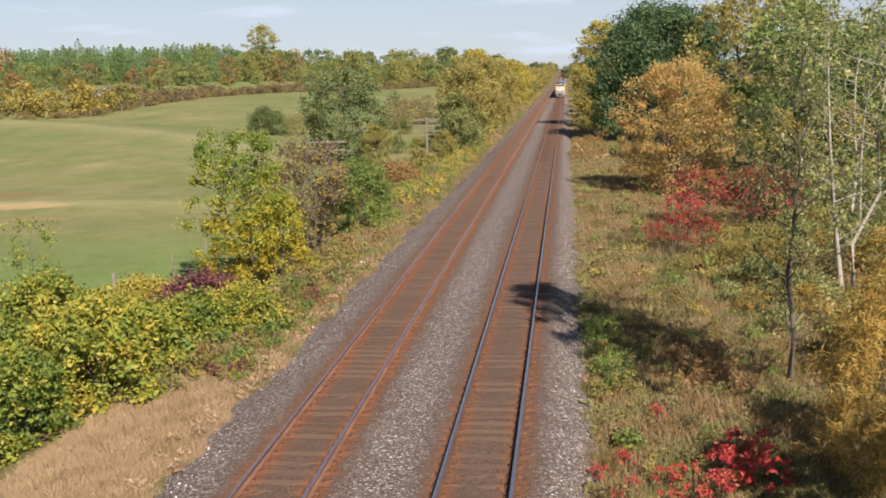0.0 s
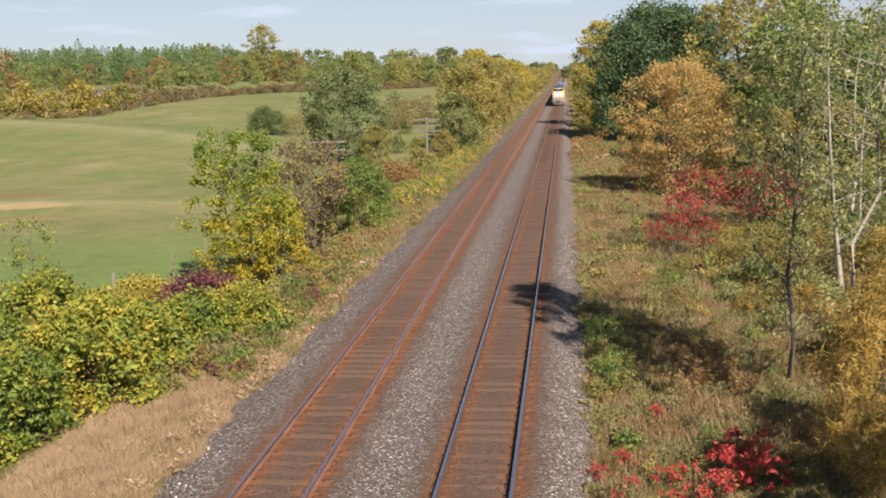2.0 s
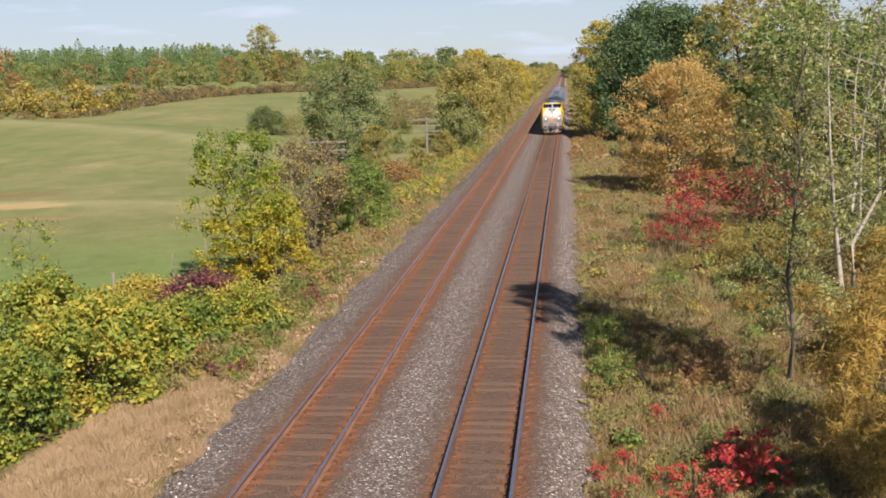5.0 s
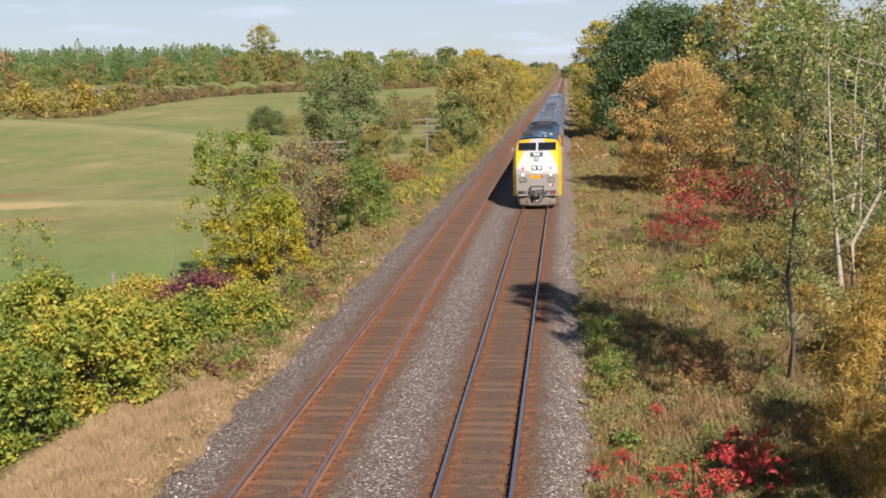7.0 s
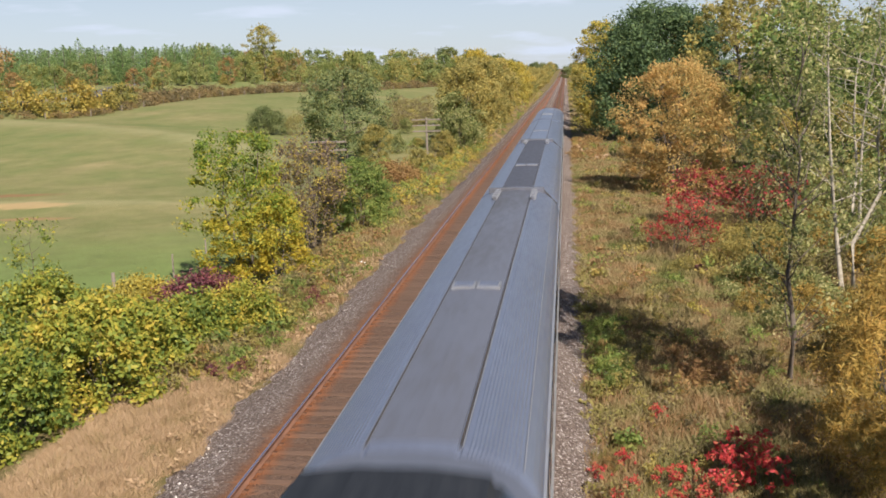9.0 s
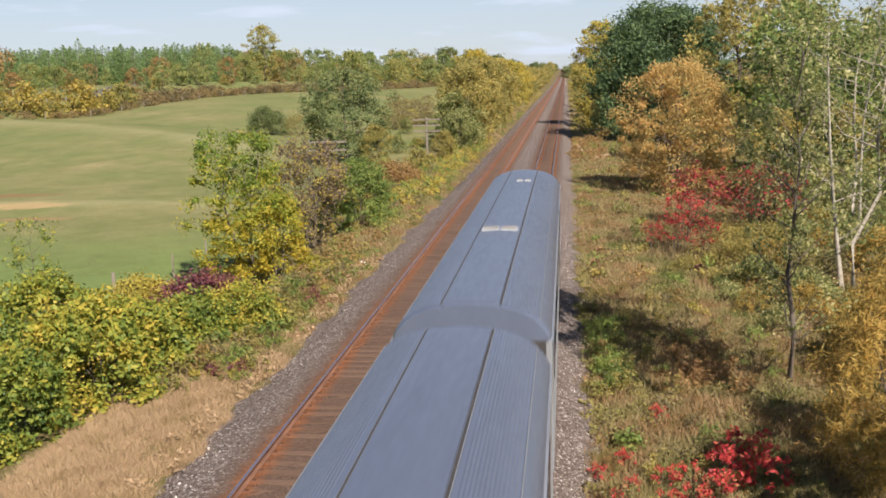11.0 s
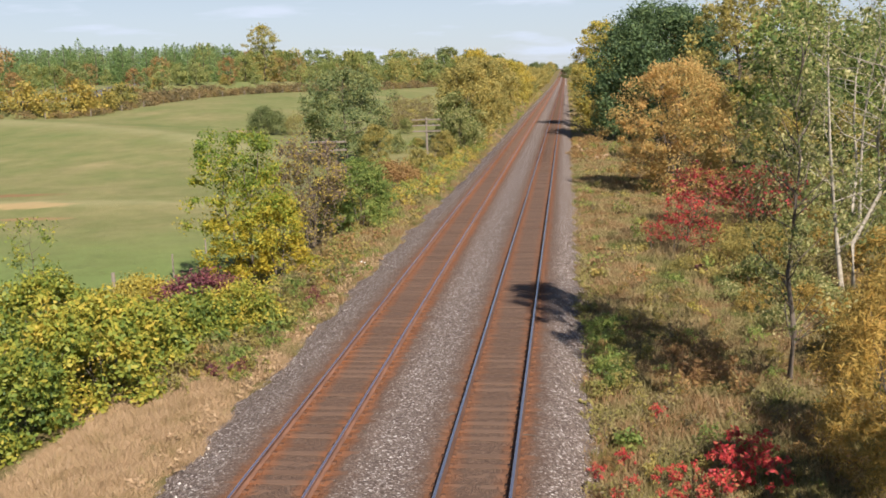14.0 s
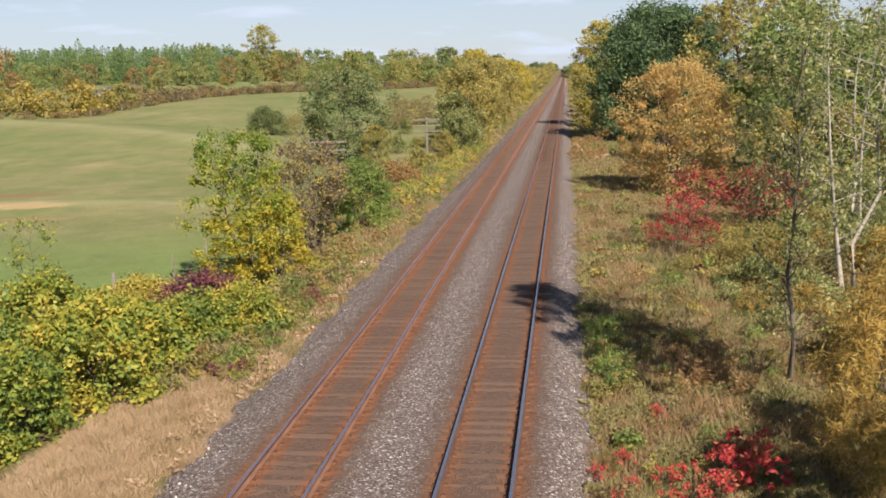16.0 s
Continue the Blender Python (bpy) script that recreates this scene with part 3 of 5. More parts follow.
def conifer(name, seed, h, w, leaf, bark, label, category, tiers=20, boughs=14):
    """Conifer: tiers of boughs round a straight stem, each bough a spray of drooping blades."""
    rng = np.random.default_rng(seed)
    root = tagged(new(name), label, category)
    V, F = [], []
    tube(V, F, [(0, 0, -0.2), (0.05, 0, h * 0.5), (0, 0, h * 0.97)], [h * 0.013, h * 0.009, 0.02], 6)
    child("trunk", mesh_of("trunk", V, F, bark, True), root)
    LV, LF = [], []
    for i in range(tiers):
        t = i / (tiers - 1)
        reach = w / 2 * (1 - t) ** 0.75 + 0.25
        for k in range(max(5, round(boughs * (1 - 0.5 * t)))):
            a = rng.uniform(0, 6.283)
            ln = reach * rng.uniform(0.72, 1.12)
            z = h * (0.04 + 0.93 * t) + rng.normal(0, 0.18)
            out = np.array([math.cos(a), math.sin(a), 0])
            side = np.array([-math.sin(a), math.cos(a), 0])
            for f in (0.45, 0.72, 1.0):
                p = out * ln * f + np.array([0, 0, z + 0.10 * ln * f - 0.16 * ln * f * f]) + rng.normal(0, 0.10, 3)
                for s in (-1, 1):
                    tip = p + (side * s * rng.uniform(0.5, 0.9) + out * rng.uniform(0.35, 0.8)) * (0.34 + 0.12 * ln) + np.array([0, 0, rng.uniform(-0.25, 0.3)])
                    wide = (out * 0.35 - side * s * 0.2 + np.array([0, 0, rng.uniform(0.15, 0.45)])) * (0.42 + 0.13 * ln)
                    n = len(LV)
                    LV += [p - wide * 0.5, tip, p + wide * 0.5]
                    LF.append((n, n + 1, n + 2))
    child("crown", mesh_of("crown", LV, LF, leaf), root)
    return root


def plant_at(ob, x, y, turn=0.0, sink=0.05):
    ob.location = (x, y, float(ground_z(x, y)) - sink)
    ob.rotation_euler = (0, 0, turn)
    return ob


def again(ob, x, y, turn, s=1.0, sz=None):
    sz = s if sz is None else sz
    m = pose(x, y, float(ground_z(x, y)) - 0.05, 0, 0, turn) @ Matrix.Diagonal((s, s, sz, 1))
    return copy_thing(ob, m)


# ---- west side of the line: shrubs and trees ----
SHRUBS = "shrubs along the pasture fence"
plant_at(tagged(plant("shrub", 11, 3.2, 5.0, L_ASH, M_BARK, "dense wild shrub with green and yellow leaves beside the verge", "shrub", "dome", 0.03, 230, 80, 0.175, 0.07, stems=4, inner=0.6), group=SHRUBS), -13.9, 27.6)
plant_at(tagged(plant("shrub", 12, 3.3, 4.4, L_ASH, M_BARK, "yellowing wild shrub with dense leaves beside the verge", "shrub", "dome", 0.03, 180, 80, 0.17, 0.075, stems=4, inner=0.6), group=SHRUBS), -15.6, 23.4)
plant_at(tagged(plant("shrub", 21, 3.7, 4.6, L_ASH, M_BARK, "tall green shrub behind the verge shrubs", "shrub", "dome", 0.03, 160, 75, 0.17, 0.075, stems=4, inner=0.6), group=SHRUBS), -17.2, 30.5)
plant_at(tagged(plant("shrub", 13, 1.9, 4.2, L_ASH, M_BARK, "low green and gold shrub in front of the fence", "shrub", "dome", 0.03, 160, 70, 0.15, 0.09, stems=4, inner=0.6), group=SHRUBS), -13.0, 32.6)
plant_at(tagged(plant("shrub", 14, 2.2, 4.2, L_LEMON, M_BARK, "golden-leaved shrub by the fence", "shrub", "dome", 0.03, 150, 70, 0.145, 0.09, stems=4, inner=0.6), group=SHRUBS), -17.0, 37.4)
plant_at(tagged(plant("shrub", 15, 2.3, 4.2, L_BURGUNDY, M_BARK, "burgundy-leaved shrub by the fence", "shrub", "dome", 0.03, 130, 60, 0.120, 0.085, stems=4, inner=0.4), group=SHRUBS), -13.7, 35.7)
plant_at(tagged(plant("shrub", 22, 1.9, 3.2, L_ASH, M_BARK, "low green shrub with yellow tips on the verge", "shrub", "dome", 0.03, 110, 65, 0.120, 0.10, stems=4, inner=0.4), group=SHRUBS), -11.5, 33.6)
plant_at(plant("ash_tree", 16, 7.4, 4.4, L_YOUNG_ASH, M_BARK, "young ash tree with green top and yellow lower leaves", "tree", "vase", 0.05, 210, 75, 0.145, 0.075, stems=3, inner=0.25), -15.3, 45.4)
plant_at(plant("ash_tree", 23, 4.2, 3.4, L_YOUNG_ASH, M_BARK, "bushy ash sapling with yellow-green leaves", "tree", "dome", 0.05, 120, 75, 0.14, 0.09, stems=3, inner=0.3), -13.3, 44.2)
plant_at(plant("thorn_tree", 17, 6.4, 4.4, L_THORN, M_BARK, "half-bare thorn tree with dull brown and yellow leaves", "tree", "vase", 0.08, 150, 80, 0.12, 0.10, simple=True, stems=5, limbs=110, inner=0.2), -14.2, 54.0)
plant_at(plant("shrub", 18, 4.4, 4.2, L_GREEN, M_BARK, "green bushy shrub with yellow tips", "shrub", "dome", 0.05, 130, 110, 0.13, 0.10, simple=True, stems=3, inner=0.4), -12.3, 58.0)
plant_at(plant("shrub", 24, 3.6, 3.6, L_LEMON, M_BARK, "yellow shrub beside the verge", "shrub", "dome", 0.05, 90, 90, 0.14, 0.10, simple=True, stems=3, inner=0.4), -14.8, 62.0)
plant_at(plant("shrub", 25, 2.6, 5.0, L_FAR_RUST, M_BARK, "rusty low shrub beside the verge", "shrub", "dome", 0.05, 90, 90, 0.15, 0.10, simple=True, stems=3, inner=0.4), -14.4, 82.0)
plant_at(plant("oak_tree", 19, 10.4, 9.8, L_OAK, M_BARK, "round green oak standing at the pasture edge", "tree", "round", 0.08, 170, 140, 0.21, 0.07, simple=True, inner=0.25), -23.7, 106.5)
plant_at(plant("shrub", 20, 4.3, 5.2, L_FAR_DARK, M_BARK, "round olive-green bush alone in the pasture", "shrub", "dome", 0.03, 120, 110, 0.16, 0.095, simple=True, stems=4, inner=0.4), -43.8, 143.0)
plant_at(plant("shrub", 26, 3.4, 8.0, L_SCRUB, M_BARK, "grey-brown leafless-looking scrub in the pasture", "shrub", "dome", 0.03, 120, 50, 0.14, 0.11, simple=True, stems=5, limbs=60), -39.0, 146.0)

# thicket beside the line, farther on
t_olive = plant("thicket_tree", 31, 10.0, 8.0, L_OLIVE, M_BARK, "olive-gold autumn tree in the trackside thicket", "tree", "round", 0.04, 200, 55, 0.26, 0.07, simple=True, stems=2, inner=0.25)
t_yellow = plant("thicket_tree", 32, 11.0, 7.6, L_LEMON, M_BARK, "bright yellow autumn tree in the trackside thicket", "tree", "round", 0.08, 170, 52, 0.26, 0.075, simple=True, stems=2, inner=0.25)
t_green = plant("thicket_tree", 33, 7.0, 6.5, L_POPLAR, M_BARK, "pale green bushy tree in the trackside thicket", "tree", "dome", 0.04, 150, 50, 0.23, 0.08, simple=True, stems=3, inner=0.25)
t_far = plant("thicket_tree", 34, 9.0, 8.4, L_OLIVE, M_BARK, "olive-gold tree far along the line", "tree", "round", 0.03, 80, 28, 0.5, 0.10, simple=True, stems=2, limbs=6, inner=0.25)
for ob in (t_olive, t_yellow, t_green, t_far):
    tagged(ob, group="trackside thicket")
plant_at(t_olive, -11.9, 127.0)
plant_at(t_yellow, -13.0, 262.0)
plant_at(t_green, -13.4, 123.0)
plant_at(t_far, -13.6, 330.0)
for x, y, turn, s, ob in ((-12.0, 115.5, 40, 0.72, t_green), (-13.0, 136, 80, 0.95, t_olive), (-14.6, 148, 10, 1.05, t_olive), (-13.2, 157, 200, 1.12, t_olive), (-16.5, 168, 140, 1.15, t_olive),
                          (-13.2, 178, 300, 1.1, t_olive), (-13.4, 200, 20, 1.15, t_olive), (-17, 190, 20, 1.2, t_yellow), (-17, 215, 250, 1.25, t_olive), (-13, 228, 100, 1.05, t_yellow), (-16, 250, 60, 1.1, t_yellow),
                          (-13.5, 285, 120, 1.05, t_yellow), (-13.5, 310, 10, 1.0, t_far), (-14, 352, 90, 1.1, t_far), (-14, 390, 180, 1.0, t_far), (-14.5, 440, 240, 1.1, t_far),
                          (-15, 500, 20, 1.2, t_far), (-15, 570, 120, 1.2, t_far), (-15, 650, 40, 1.2, t_far), (-15.5, 740, 200, 1.3, t_far), (-16, 840, 290, 1.3, t_far), (-17, 950, 70, 1.4, t_far), (-18, 1080, 10, 1.4, t_far), (-19, 1230, 150, 1.5, t_far), (-20, 1400, 80, 1.6, t_far), (-12.2, 117, 60, 0.5, t_green), (-11.8, 131, 20, 0.5, t_olive), (-20, 104, 210, 0.45, t_olive), (-20, 118, 80, 0.35, t_green),
                          (-12.6, 104, 33, 0.32, t_olive), (-11.5, 150, 20, 0.5, t_green), (-11.2, 170, 90, 0.5, t_olive), (-24, 150, 70, 0.35, t_green)):
    again(ob, x, y, turn, s)

for x, y, turn, s in ((5.2, 141, 10, 0.4), (5.0, 149, 80, 0.5), (4.8, 172, 140, 0.7), (4.9, 190, 30, 0.8), (5.0, 215, 200, 0.8), (5.2, 245, 300, 0.9), (5.6, 285, 60, 0.9), (6.0, 340, 60, 1.0), (6.5, 420, 160, 1.0), (7.5, 520, 260, 1.1), (8, 640, 60, 1.2), (9, 780, 160, 1.3), (10, 950, 10, 1.4), (12, 1150, 90, 1.5), (13, 1400, 200, 1.6)):
    again(t_far if y > 210 else t_olive if s != 0.8 else t_green, x, y, turn, s)

# ---- east side: woods ----
plant_at(plant("maple_tree", 41, 17.2, 15.4, L_DARK, M_BARK, "large dark green maple with a dense rounded crown", "tree", "round", 0.02, 330, 190, 0.32, 0.09, simple=True, inner=0.5), 11.9, 131.0)
plant_at(plant("yellow_tree", 42, 16.5, 8.4, L_LEMON, M_BARK, "tall bright yellow tree behind the maple", "tree", "round", 0.02, 150, 130, 0.28, 0.095, simple=True, inner=0.3), 5.6, 156.0)
plant_at(plant("orange_tree", 43, 9.5, 9.0, L_ORANGE, M_BARK, "rust-orange autumn tree with leaves down to the grass", "tree", "round", 0.03, 260, 120, 0.15, 0.06, simple=True, stems=3, limbs=90, inner=0.2), 8.0, 73.5)
woods = "woods east of the line"
w_mix = tagged(plant("woodland_tree", 44, 15.5, 9.0, L_OLIVE, M_BARK, "tall woodland tree with olive and bronze leaves", "tree", "round", 0.05, 150, 48, 0.28, 0.07, simple=True, limbs=60, inner=0.2), group=woods)
plant_at(w_mix, 15.0, 92.0)
w_green = tagged(plant("woodland_tree", 45, 13.5, 8.4, L_WOOD, M_BARK, "tall woodland tree with large green leaves", "tree", "round", 0.03, 165, 56, 0.29, 0.09, simple=True, inner=0.25), group=woods)
plant_at(w_green, 15.4, 70.0)
for x, y, turn, s, ob in ((19.5, 84, 70, 0.95, w_green), (21, 105, 140, 1.1, w_mix), (24, 74, 200, 0.72, w_mix), (27, 92, 30, 0.9, w_green), (19, 62, 260, 0.9, w_green), (21.5, 66, 110, 0.7, w_mix),
                          (19, 135, 60, 1.1, w_mix), (14, 152, 20, 1.05, w_mix), (11, 190, 90, 1.6, t_far), (11, 215, 190, 1.5, t_far), (12, 245, 250, 1.5, t_far), (12, 280, 10, 1.4, t_far),
                          (13, 330, 10, 1.4, t_far), (14, 390, 80, 1.4, t_far), (15, 470, 150, 1.4, t_far), (17, 560, 33, 1.4, t_far), (33, 110, 10, 0.85, w_mix),
                          (13.0, 64, 45, 0.42, w_mix), (15.5, 59, 15, 0.45, w_mix), (18.5, 52, 80, 0.5, w_green), (12.5, 82, 80, 0.5, w_mix)):
    again(ob, x, y, turn, s)
plant_at(plant("poplar_tree", 46, 11.0, 3.8, L_POPLAR, M_BARK, "slender young poplar with thin pale green leaves", "tree", "vase", 0.14, 105, 32, 0.13, 0.085, trunk=0.085, limbs=60, inner=0.1), 6.3, 28.6)
plant_at(plant("poplar_tree", 47, 13.8, 6.4, L_POPLAR, M_PALE_BARK, "pale-barked poplar with sparse light green leaves", "tree", "vase", 0.12, 160, 25, 0.165, 0.075, trunk=0.14, stems=2, limbs=40, inner=0.15), 11.2, 41.0)
plant_at(plant("poplar_tree", 48, 14.2, 6.4, L_POPLAR, M_PALE_BARK, "pale-barked poplar with sparse light green leaves", "tree", "vase", 0.08, 170, 36, 0.16, 0.08, trunk=0.13, stems=2, limbs=40, inner=0.15), 13.8, 50.0)
# unseen poplar right of the view, added for its shadow band across the track
plant_at(plant("poplar_tree", 54, 20.8, 4.6, L_POPLAR, M_BARK, "unseen tall poplar at the wood's edge, leafy near the top, added to shade the track", "tree", "dome", 0.46, 240, 70, 0.17, 0.07, trunk=0.17, stems=1, limbs=70, inner=0.1), 9.5, 19.4)
# unseen sapling outside the view, added to darken the verge by the sumacs
plant_at(plant("poplar_tree", 55, 7.8, 2.5, L_GREEN, M_BARK, "unseen green leafy sapling at the wood's edge, added to shade the verge", "tree", "round", 0.12, 150, 60, 0.17, 0.09, trunk=0.09, stems=2, inner=0.2), 7.6, 15.4)
sumac_a = tagged(plant("sumac", 49, 2.9, 2.6, L_RED, M_BARK, "scarlet sumac shrub in the verge", "shrub", "vase", 0.35, 38, 10, 0.19, 0.11, stems=5, limbs=40), group="sumacs")
plant_at(sumac_a, 6.1, 52.5)
again(sumac_a, 5.2, 49.0, 90, 0.72)
again(sumac_a, 6.6, 48.2, 170, 0.66)
again(sumac_a, 4.2, 49.5, 220, 0.5)
plant_at(tagged(plant("sumac", 50, 3.8, 6.2, L_MAROON, M_BARK, "dark red sumac thicket under the poplars", "shrub", "dome", 0.35, 75, 18, 0.20, 0.08, stems=6, limbs=90), group="sumacs"), 10.2, 55.0)
plant_at(tagged(plant("sumac", 56, 3.4, 4.6, L_MAROON, M_BARK, "dark red sumac thicket under the poplars", "shrub", "dome", 0.30, 45, 16, 0.19, 0.09, stems=6, limbs=60), group="sumacs"), 7.6, 58.0)
sumac_b = tagged(plant("sumac", 51, 1.2, 1.3, L_RED, M_BARK, "small scarlet sumac in the grass", "shrub", "vase", 0.30, 20, 15, 0.13, 0.085, stems=4, limbs=20), group="sumacs")
plant_at(sumac_b, 3.7, 21.0)
for x, y, turn, s in ((3.25, 20.3, 60, 0.85), (4.1, 20.0, 150, 0.9), (2.55, 20.6, 200, 0.5), (2.0, 20.3, 30, 0.5), (1.2, 21.4, 80, 0.42), (0.65, 20.6, 110, 0.4), (1.3, 20.1, 50, 0.36), (2.2, 24.5, 80, 0.42),
                      (3.0, 19.5, 50, 0.7), (2.45, 19.3, 10, 0.55), (3.9, 22.2, 240, 0.5), (0.95, 19.5, 300, 0.35), (1.9, 19.2, 20, 0.45)):
    again(sumac_b, x, y, turn, s)
plant_at(plant("willow_shrub", 52, 4.2, 4.4, L_WILLOW, M_BARK, "golden narrow-leaved shrub at the edge of the verge", "shrub", "dome", 0.02, 200, 85, 0.18, 0.085, stems=5, narrow=0.16, inner=0.4), 7.5, 22.2)
plant_at(plant("willow_shrub", 70, 2.6, 3.0, L_WILLOW, M_BARK, "golden narrow-leaved shrub at the edge of the verge", "shrub", "dome", 0.02, 130, 70, 0.17, 0.09, stems=5, narrow=0.16, inner=0.4), 7.2, 19.9)
plant_at(plant("willow_shrub", 57, 3.2, 4.0, L_WILLOW, M_BARK, "golden narrow-leaved shrub under the poplars", "shrub", "dome", 0.02, 150, 80, 0.18, 0.09, stems=5, narrow=0.16, inner=0.4), 9.4, 28.5)
scrub = tagged(plant("golden_scrub", 58, 1.7, 2.6, L_WILLOW, M_BARK, "golden-brown scrub under the poplars", "shrub", "dome", 0.02, 60, 45, 0.16, 0.12, stems=5, narrow=0.25, inner=0.3), group="undergrowth")
plant_at(scrub, 9.6, 33.5)
for x, y, turn, s in ((11.2, 36, 30, 1.1), (12.8, 39, 80, 1.2), (10.6, 31.0, 140, 1.2), (8.6, 36.5, 200, 0.8), (13.5, 44, 100, 1.2), (7.9, 41.5, 300, 0.7), (9.0, 45.5, 20, 0.8), (11.8, 47.0, 70, 1.0), (8.4, 31.2, 250, 0.7), (14.6, 41.5, 250, 1.3), (6.9, 37.0, 150, 0.6)):
    again(scrub, x, y, turn, s)
thicket_a = tagged(plant("weedy_shrub", 67, 1.3, 2.6, L_OLIVE, M_BARK, "olive-yellow weedy shrub under the poplars", "shrub", "dome", 0.02, 60, 42, 0.13, 0.13, stems=5, narrow=0.4, inner=0.3), group="undergrowth")
thicket_b = tagged(plant("weedy_shrub", 68, 1.6, 2.4, L_POPLAR, M_BARK, "pale green weedy shrub under the poplars", "shrub", "dome", 0.02, 60, 36, 0.13, 0.13, stems=5, inner=0.2), group="undergrowth")
thicket_c = tagged(plant("weedy_shrub", 69, 1.4, 2.2, L_SCRUB, M_BARK, "grey-brown half-bare scrub under the poplars", "shrub", "dome", 0.02, 50, 26, 0.11, 0.13, stems=7, limbs=50), group="undergrowth")
plant_at(thicket_a, 8.6, 52.2)
plant_at(thicket_b, 7.5, 40.8)
plant_at(thicket_c, 11.2, 43.2)
for x, y, turn, s, ob in ((9.6, 50.4, 40, 1.2, thicket_a), (7.2, 45.6, 90, 1.0, thicket_a), (8.3, 47.6, 10, 1.1, thicket_a), (6.6, 41.6, 200, 0.7, thicket_a), (10.4, 45.8, 130, 1.0, thicket_b), (9.1, 38.6, 220, 0.9, thicket_b),
                          (12.9, 45.5, 30, 1.3, thicket_b), (11.3, 51.0, 300, 1.2, thicket_b), (14.3, 50.5, 70, 1.5, thicket_b), (7.0, 33.6, 20, 0.7, thicket_b), (9.5, 42.0, 150, 1.1, thicket_c), (12.6, 54.5, 20, 1.5, thicket_a),
                          (11.6, 60.0, 100, 1.9, thicket_c), (13.6, 58.5, 100, 2.2, thicket_b), (16.0, 56.0, 160, 2.2, thicket_b), (16.5, 50.5, 60, 1.8, thicket_a), (5.2, 44.6, 60, 0.6, thicket_a), (8.0, 36.4, 250, 0.7, thicket_c), (6.2, 38.4, 250, 0.6, thicket_b)):
    again(ob, x, y, turn, s)
plant_at(plant("sapling", 59, 4.6, 2.6, L_ASH, M_BARK, "thin sapling with sparse yellow-green leaves by the pasture", "tree", "vase", 0.35, 30, 28, 0.14, 0.10, trunk=0.05, stems=2, limbs=30), -22.3, 38.5)
plant_at(plant("broadleaf_weed", 53, 0.5, 0.75, L_GREEN, M_BARK, "bright green broad-leaved weed in dry grass", "plant", "dome", 0.05, 16, 22, 0.12, 0.2, stems=3, limbs=8), 1.4, 22.7)

# low scrub where the pasture meets the railway's land
EDGE = "scrub at the pasture edge"
edge_a = tagged(plant("edge_shrub", 91, 2.2, 3.0, L_OLIVE, M_BARK, "low olive-gold shrub at the pasture edge", "shrub", "dome", 0.02, 50, 32, 0.20, 0.12, simple=True, stems=4, limbs=8, inner=0.3), group=EDGE)
edge_b = tagged(plant("edge_shrub", 92, 2.0, 2.8, L_GREEN, M_BARK, "low green shrub at the pasture edge", "shrub", "dome", 0.02, 50, 32, 0.20, 0.12, simple=True, stems=4, limbs=8, inner=0.3), group=EDGE)
edge_c = tagged(plant("edge_shrub", 93, 2.4, 3.6, L_SCRUB, M_BARK, "grey-brown leafless-looking scrub at the pasture edge", "shrub", "vase", 0.02, 60, 22, 0.15, 0.12, simple=True, stems=7, limbs=45, inner=0.2), group=EDGE)
plant_at(edge_a, -14.6, 98.0)
plant_at(edge_b, -17.2, 93.0)
plant_at(edge_c, -31.0, 176.0)
er = random.Random(14)
for i in range(34):
    y = 62 + 68 * er.random()
    again(er.choice((edge_a, edge_a, edge_b, edge_c)), -11.6 - (2.5 + 0.055 * (y - 60)) * er.random() - 0.022 * (y - 60), y, er.uniform(0, 360), er.uniform(0.3, 0.6))
for i in range(24):
    y = 158 + 90 * er.random()
    again(er.choice((edge_c, edge_c, edge_c, edge_a)), -23 - (4 + 0.10 * (y - 158)) * er.random() - 0.09 * (y - 158), y, er.uniform(0, 360), er.uniform(0.8, 1.5))

# weeds standing in the verges
weeds = [tagged(plant("weed", 80 + i, h, w2, m, M_BARK, lab, "plant", "dome", 0.05, 11, 19, 0.12, 0.18, stems=1, limbs=4, narrow=0.35), group="verge weeds")
         for i, (h, w2, m, lab) in enumerate(((0.75, 0.9, L_GREEN, "green weed clump in the verge"), (0.9, 0.9, L_OLIVE, "olive goldenrod clump in the verge"), (0.7, 0.8, L_FAR_RUST, "rusty dried weed clump in the verge"),
                                              (0.8, 1.0, L_SCRUB, "brown dried weed clump in the verge"), (0.6, 0.8, L_LEMON, "yellow weed clump in the verge"), (0.55, 0.7, L_BURGUNDY, "dark red weed clump in the verge")))]
for ob, (x, y) in zip(weeds, ((1.6, 27.5), (2.2, 30.0), (2.6, 27.0), (5.0, 25.4), (4.6, 36.0), (5.8, 44.0))):
    plant_at(ob, x, y)
wr = random.Random(9)
for i in range(100):
    y = 18.5 + 22 * wr.random() ** 1.3
    x = 0.8 + (2.2 + y * 0.12) * wr.random()
    again(wr.choice((weeds[0], weeds[1], weeds[1], weeds[2], weeds[3], weeds[3])), x, y, wr.uniform(0, 360), wr.uniform(0.4, 0.95))
for i in range(40):
    again(wr.choice((weeds[0], weeds[0], weeds[1])), 0.7 + 1.1 * wr.random(), 25.5 + 8 * wr.random(), wr.uniform(0, 360), wr.uniform(0.5, 1.0))
for i in range(70):
    y = 26.5 + 20 * wr.random()
    again(wr.choice((weeds[0], weeds[0], weeds[1], weeds[4], weeds[5], weeds[3], weeds[2])), -9.8 - 2.9 * wr.random() ** 0.8, y, wr.uniform(0, 360), wr.uniform(0.7, 1.5))

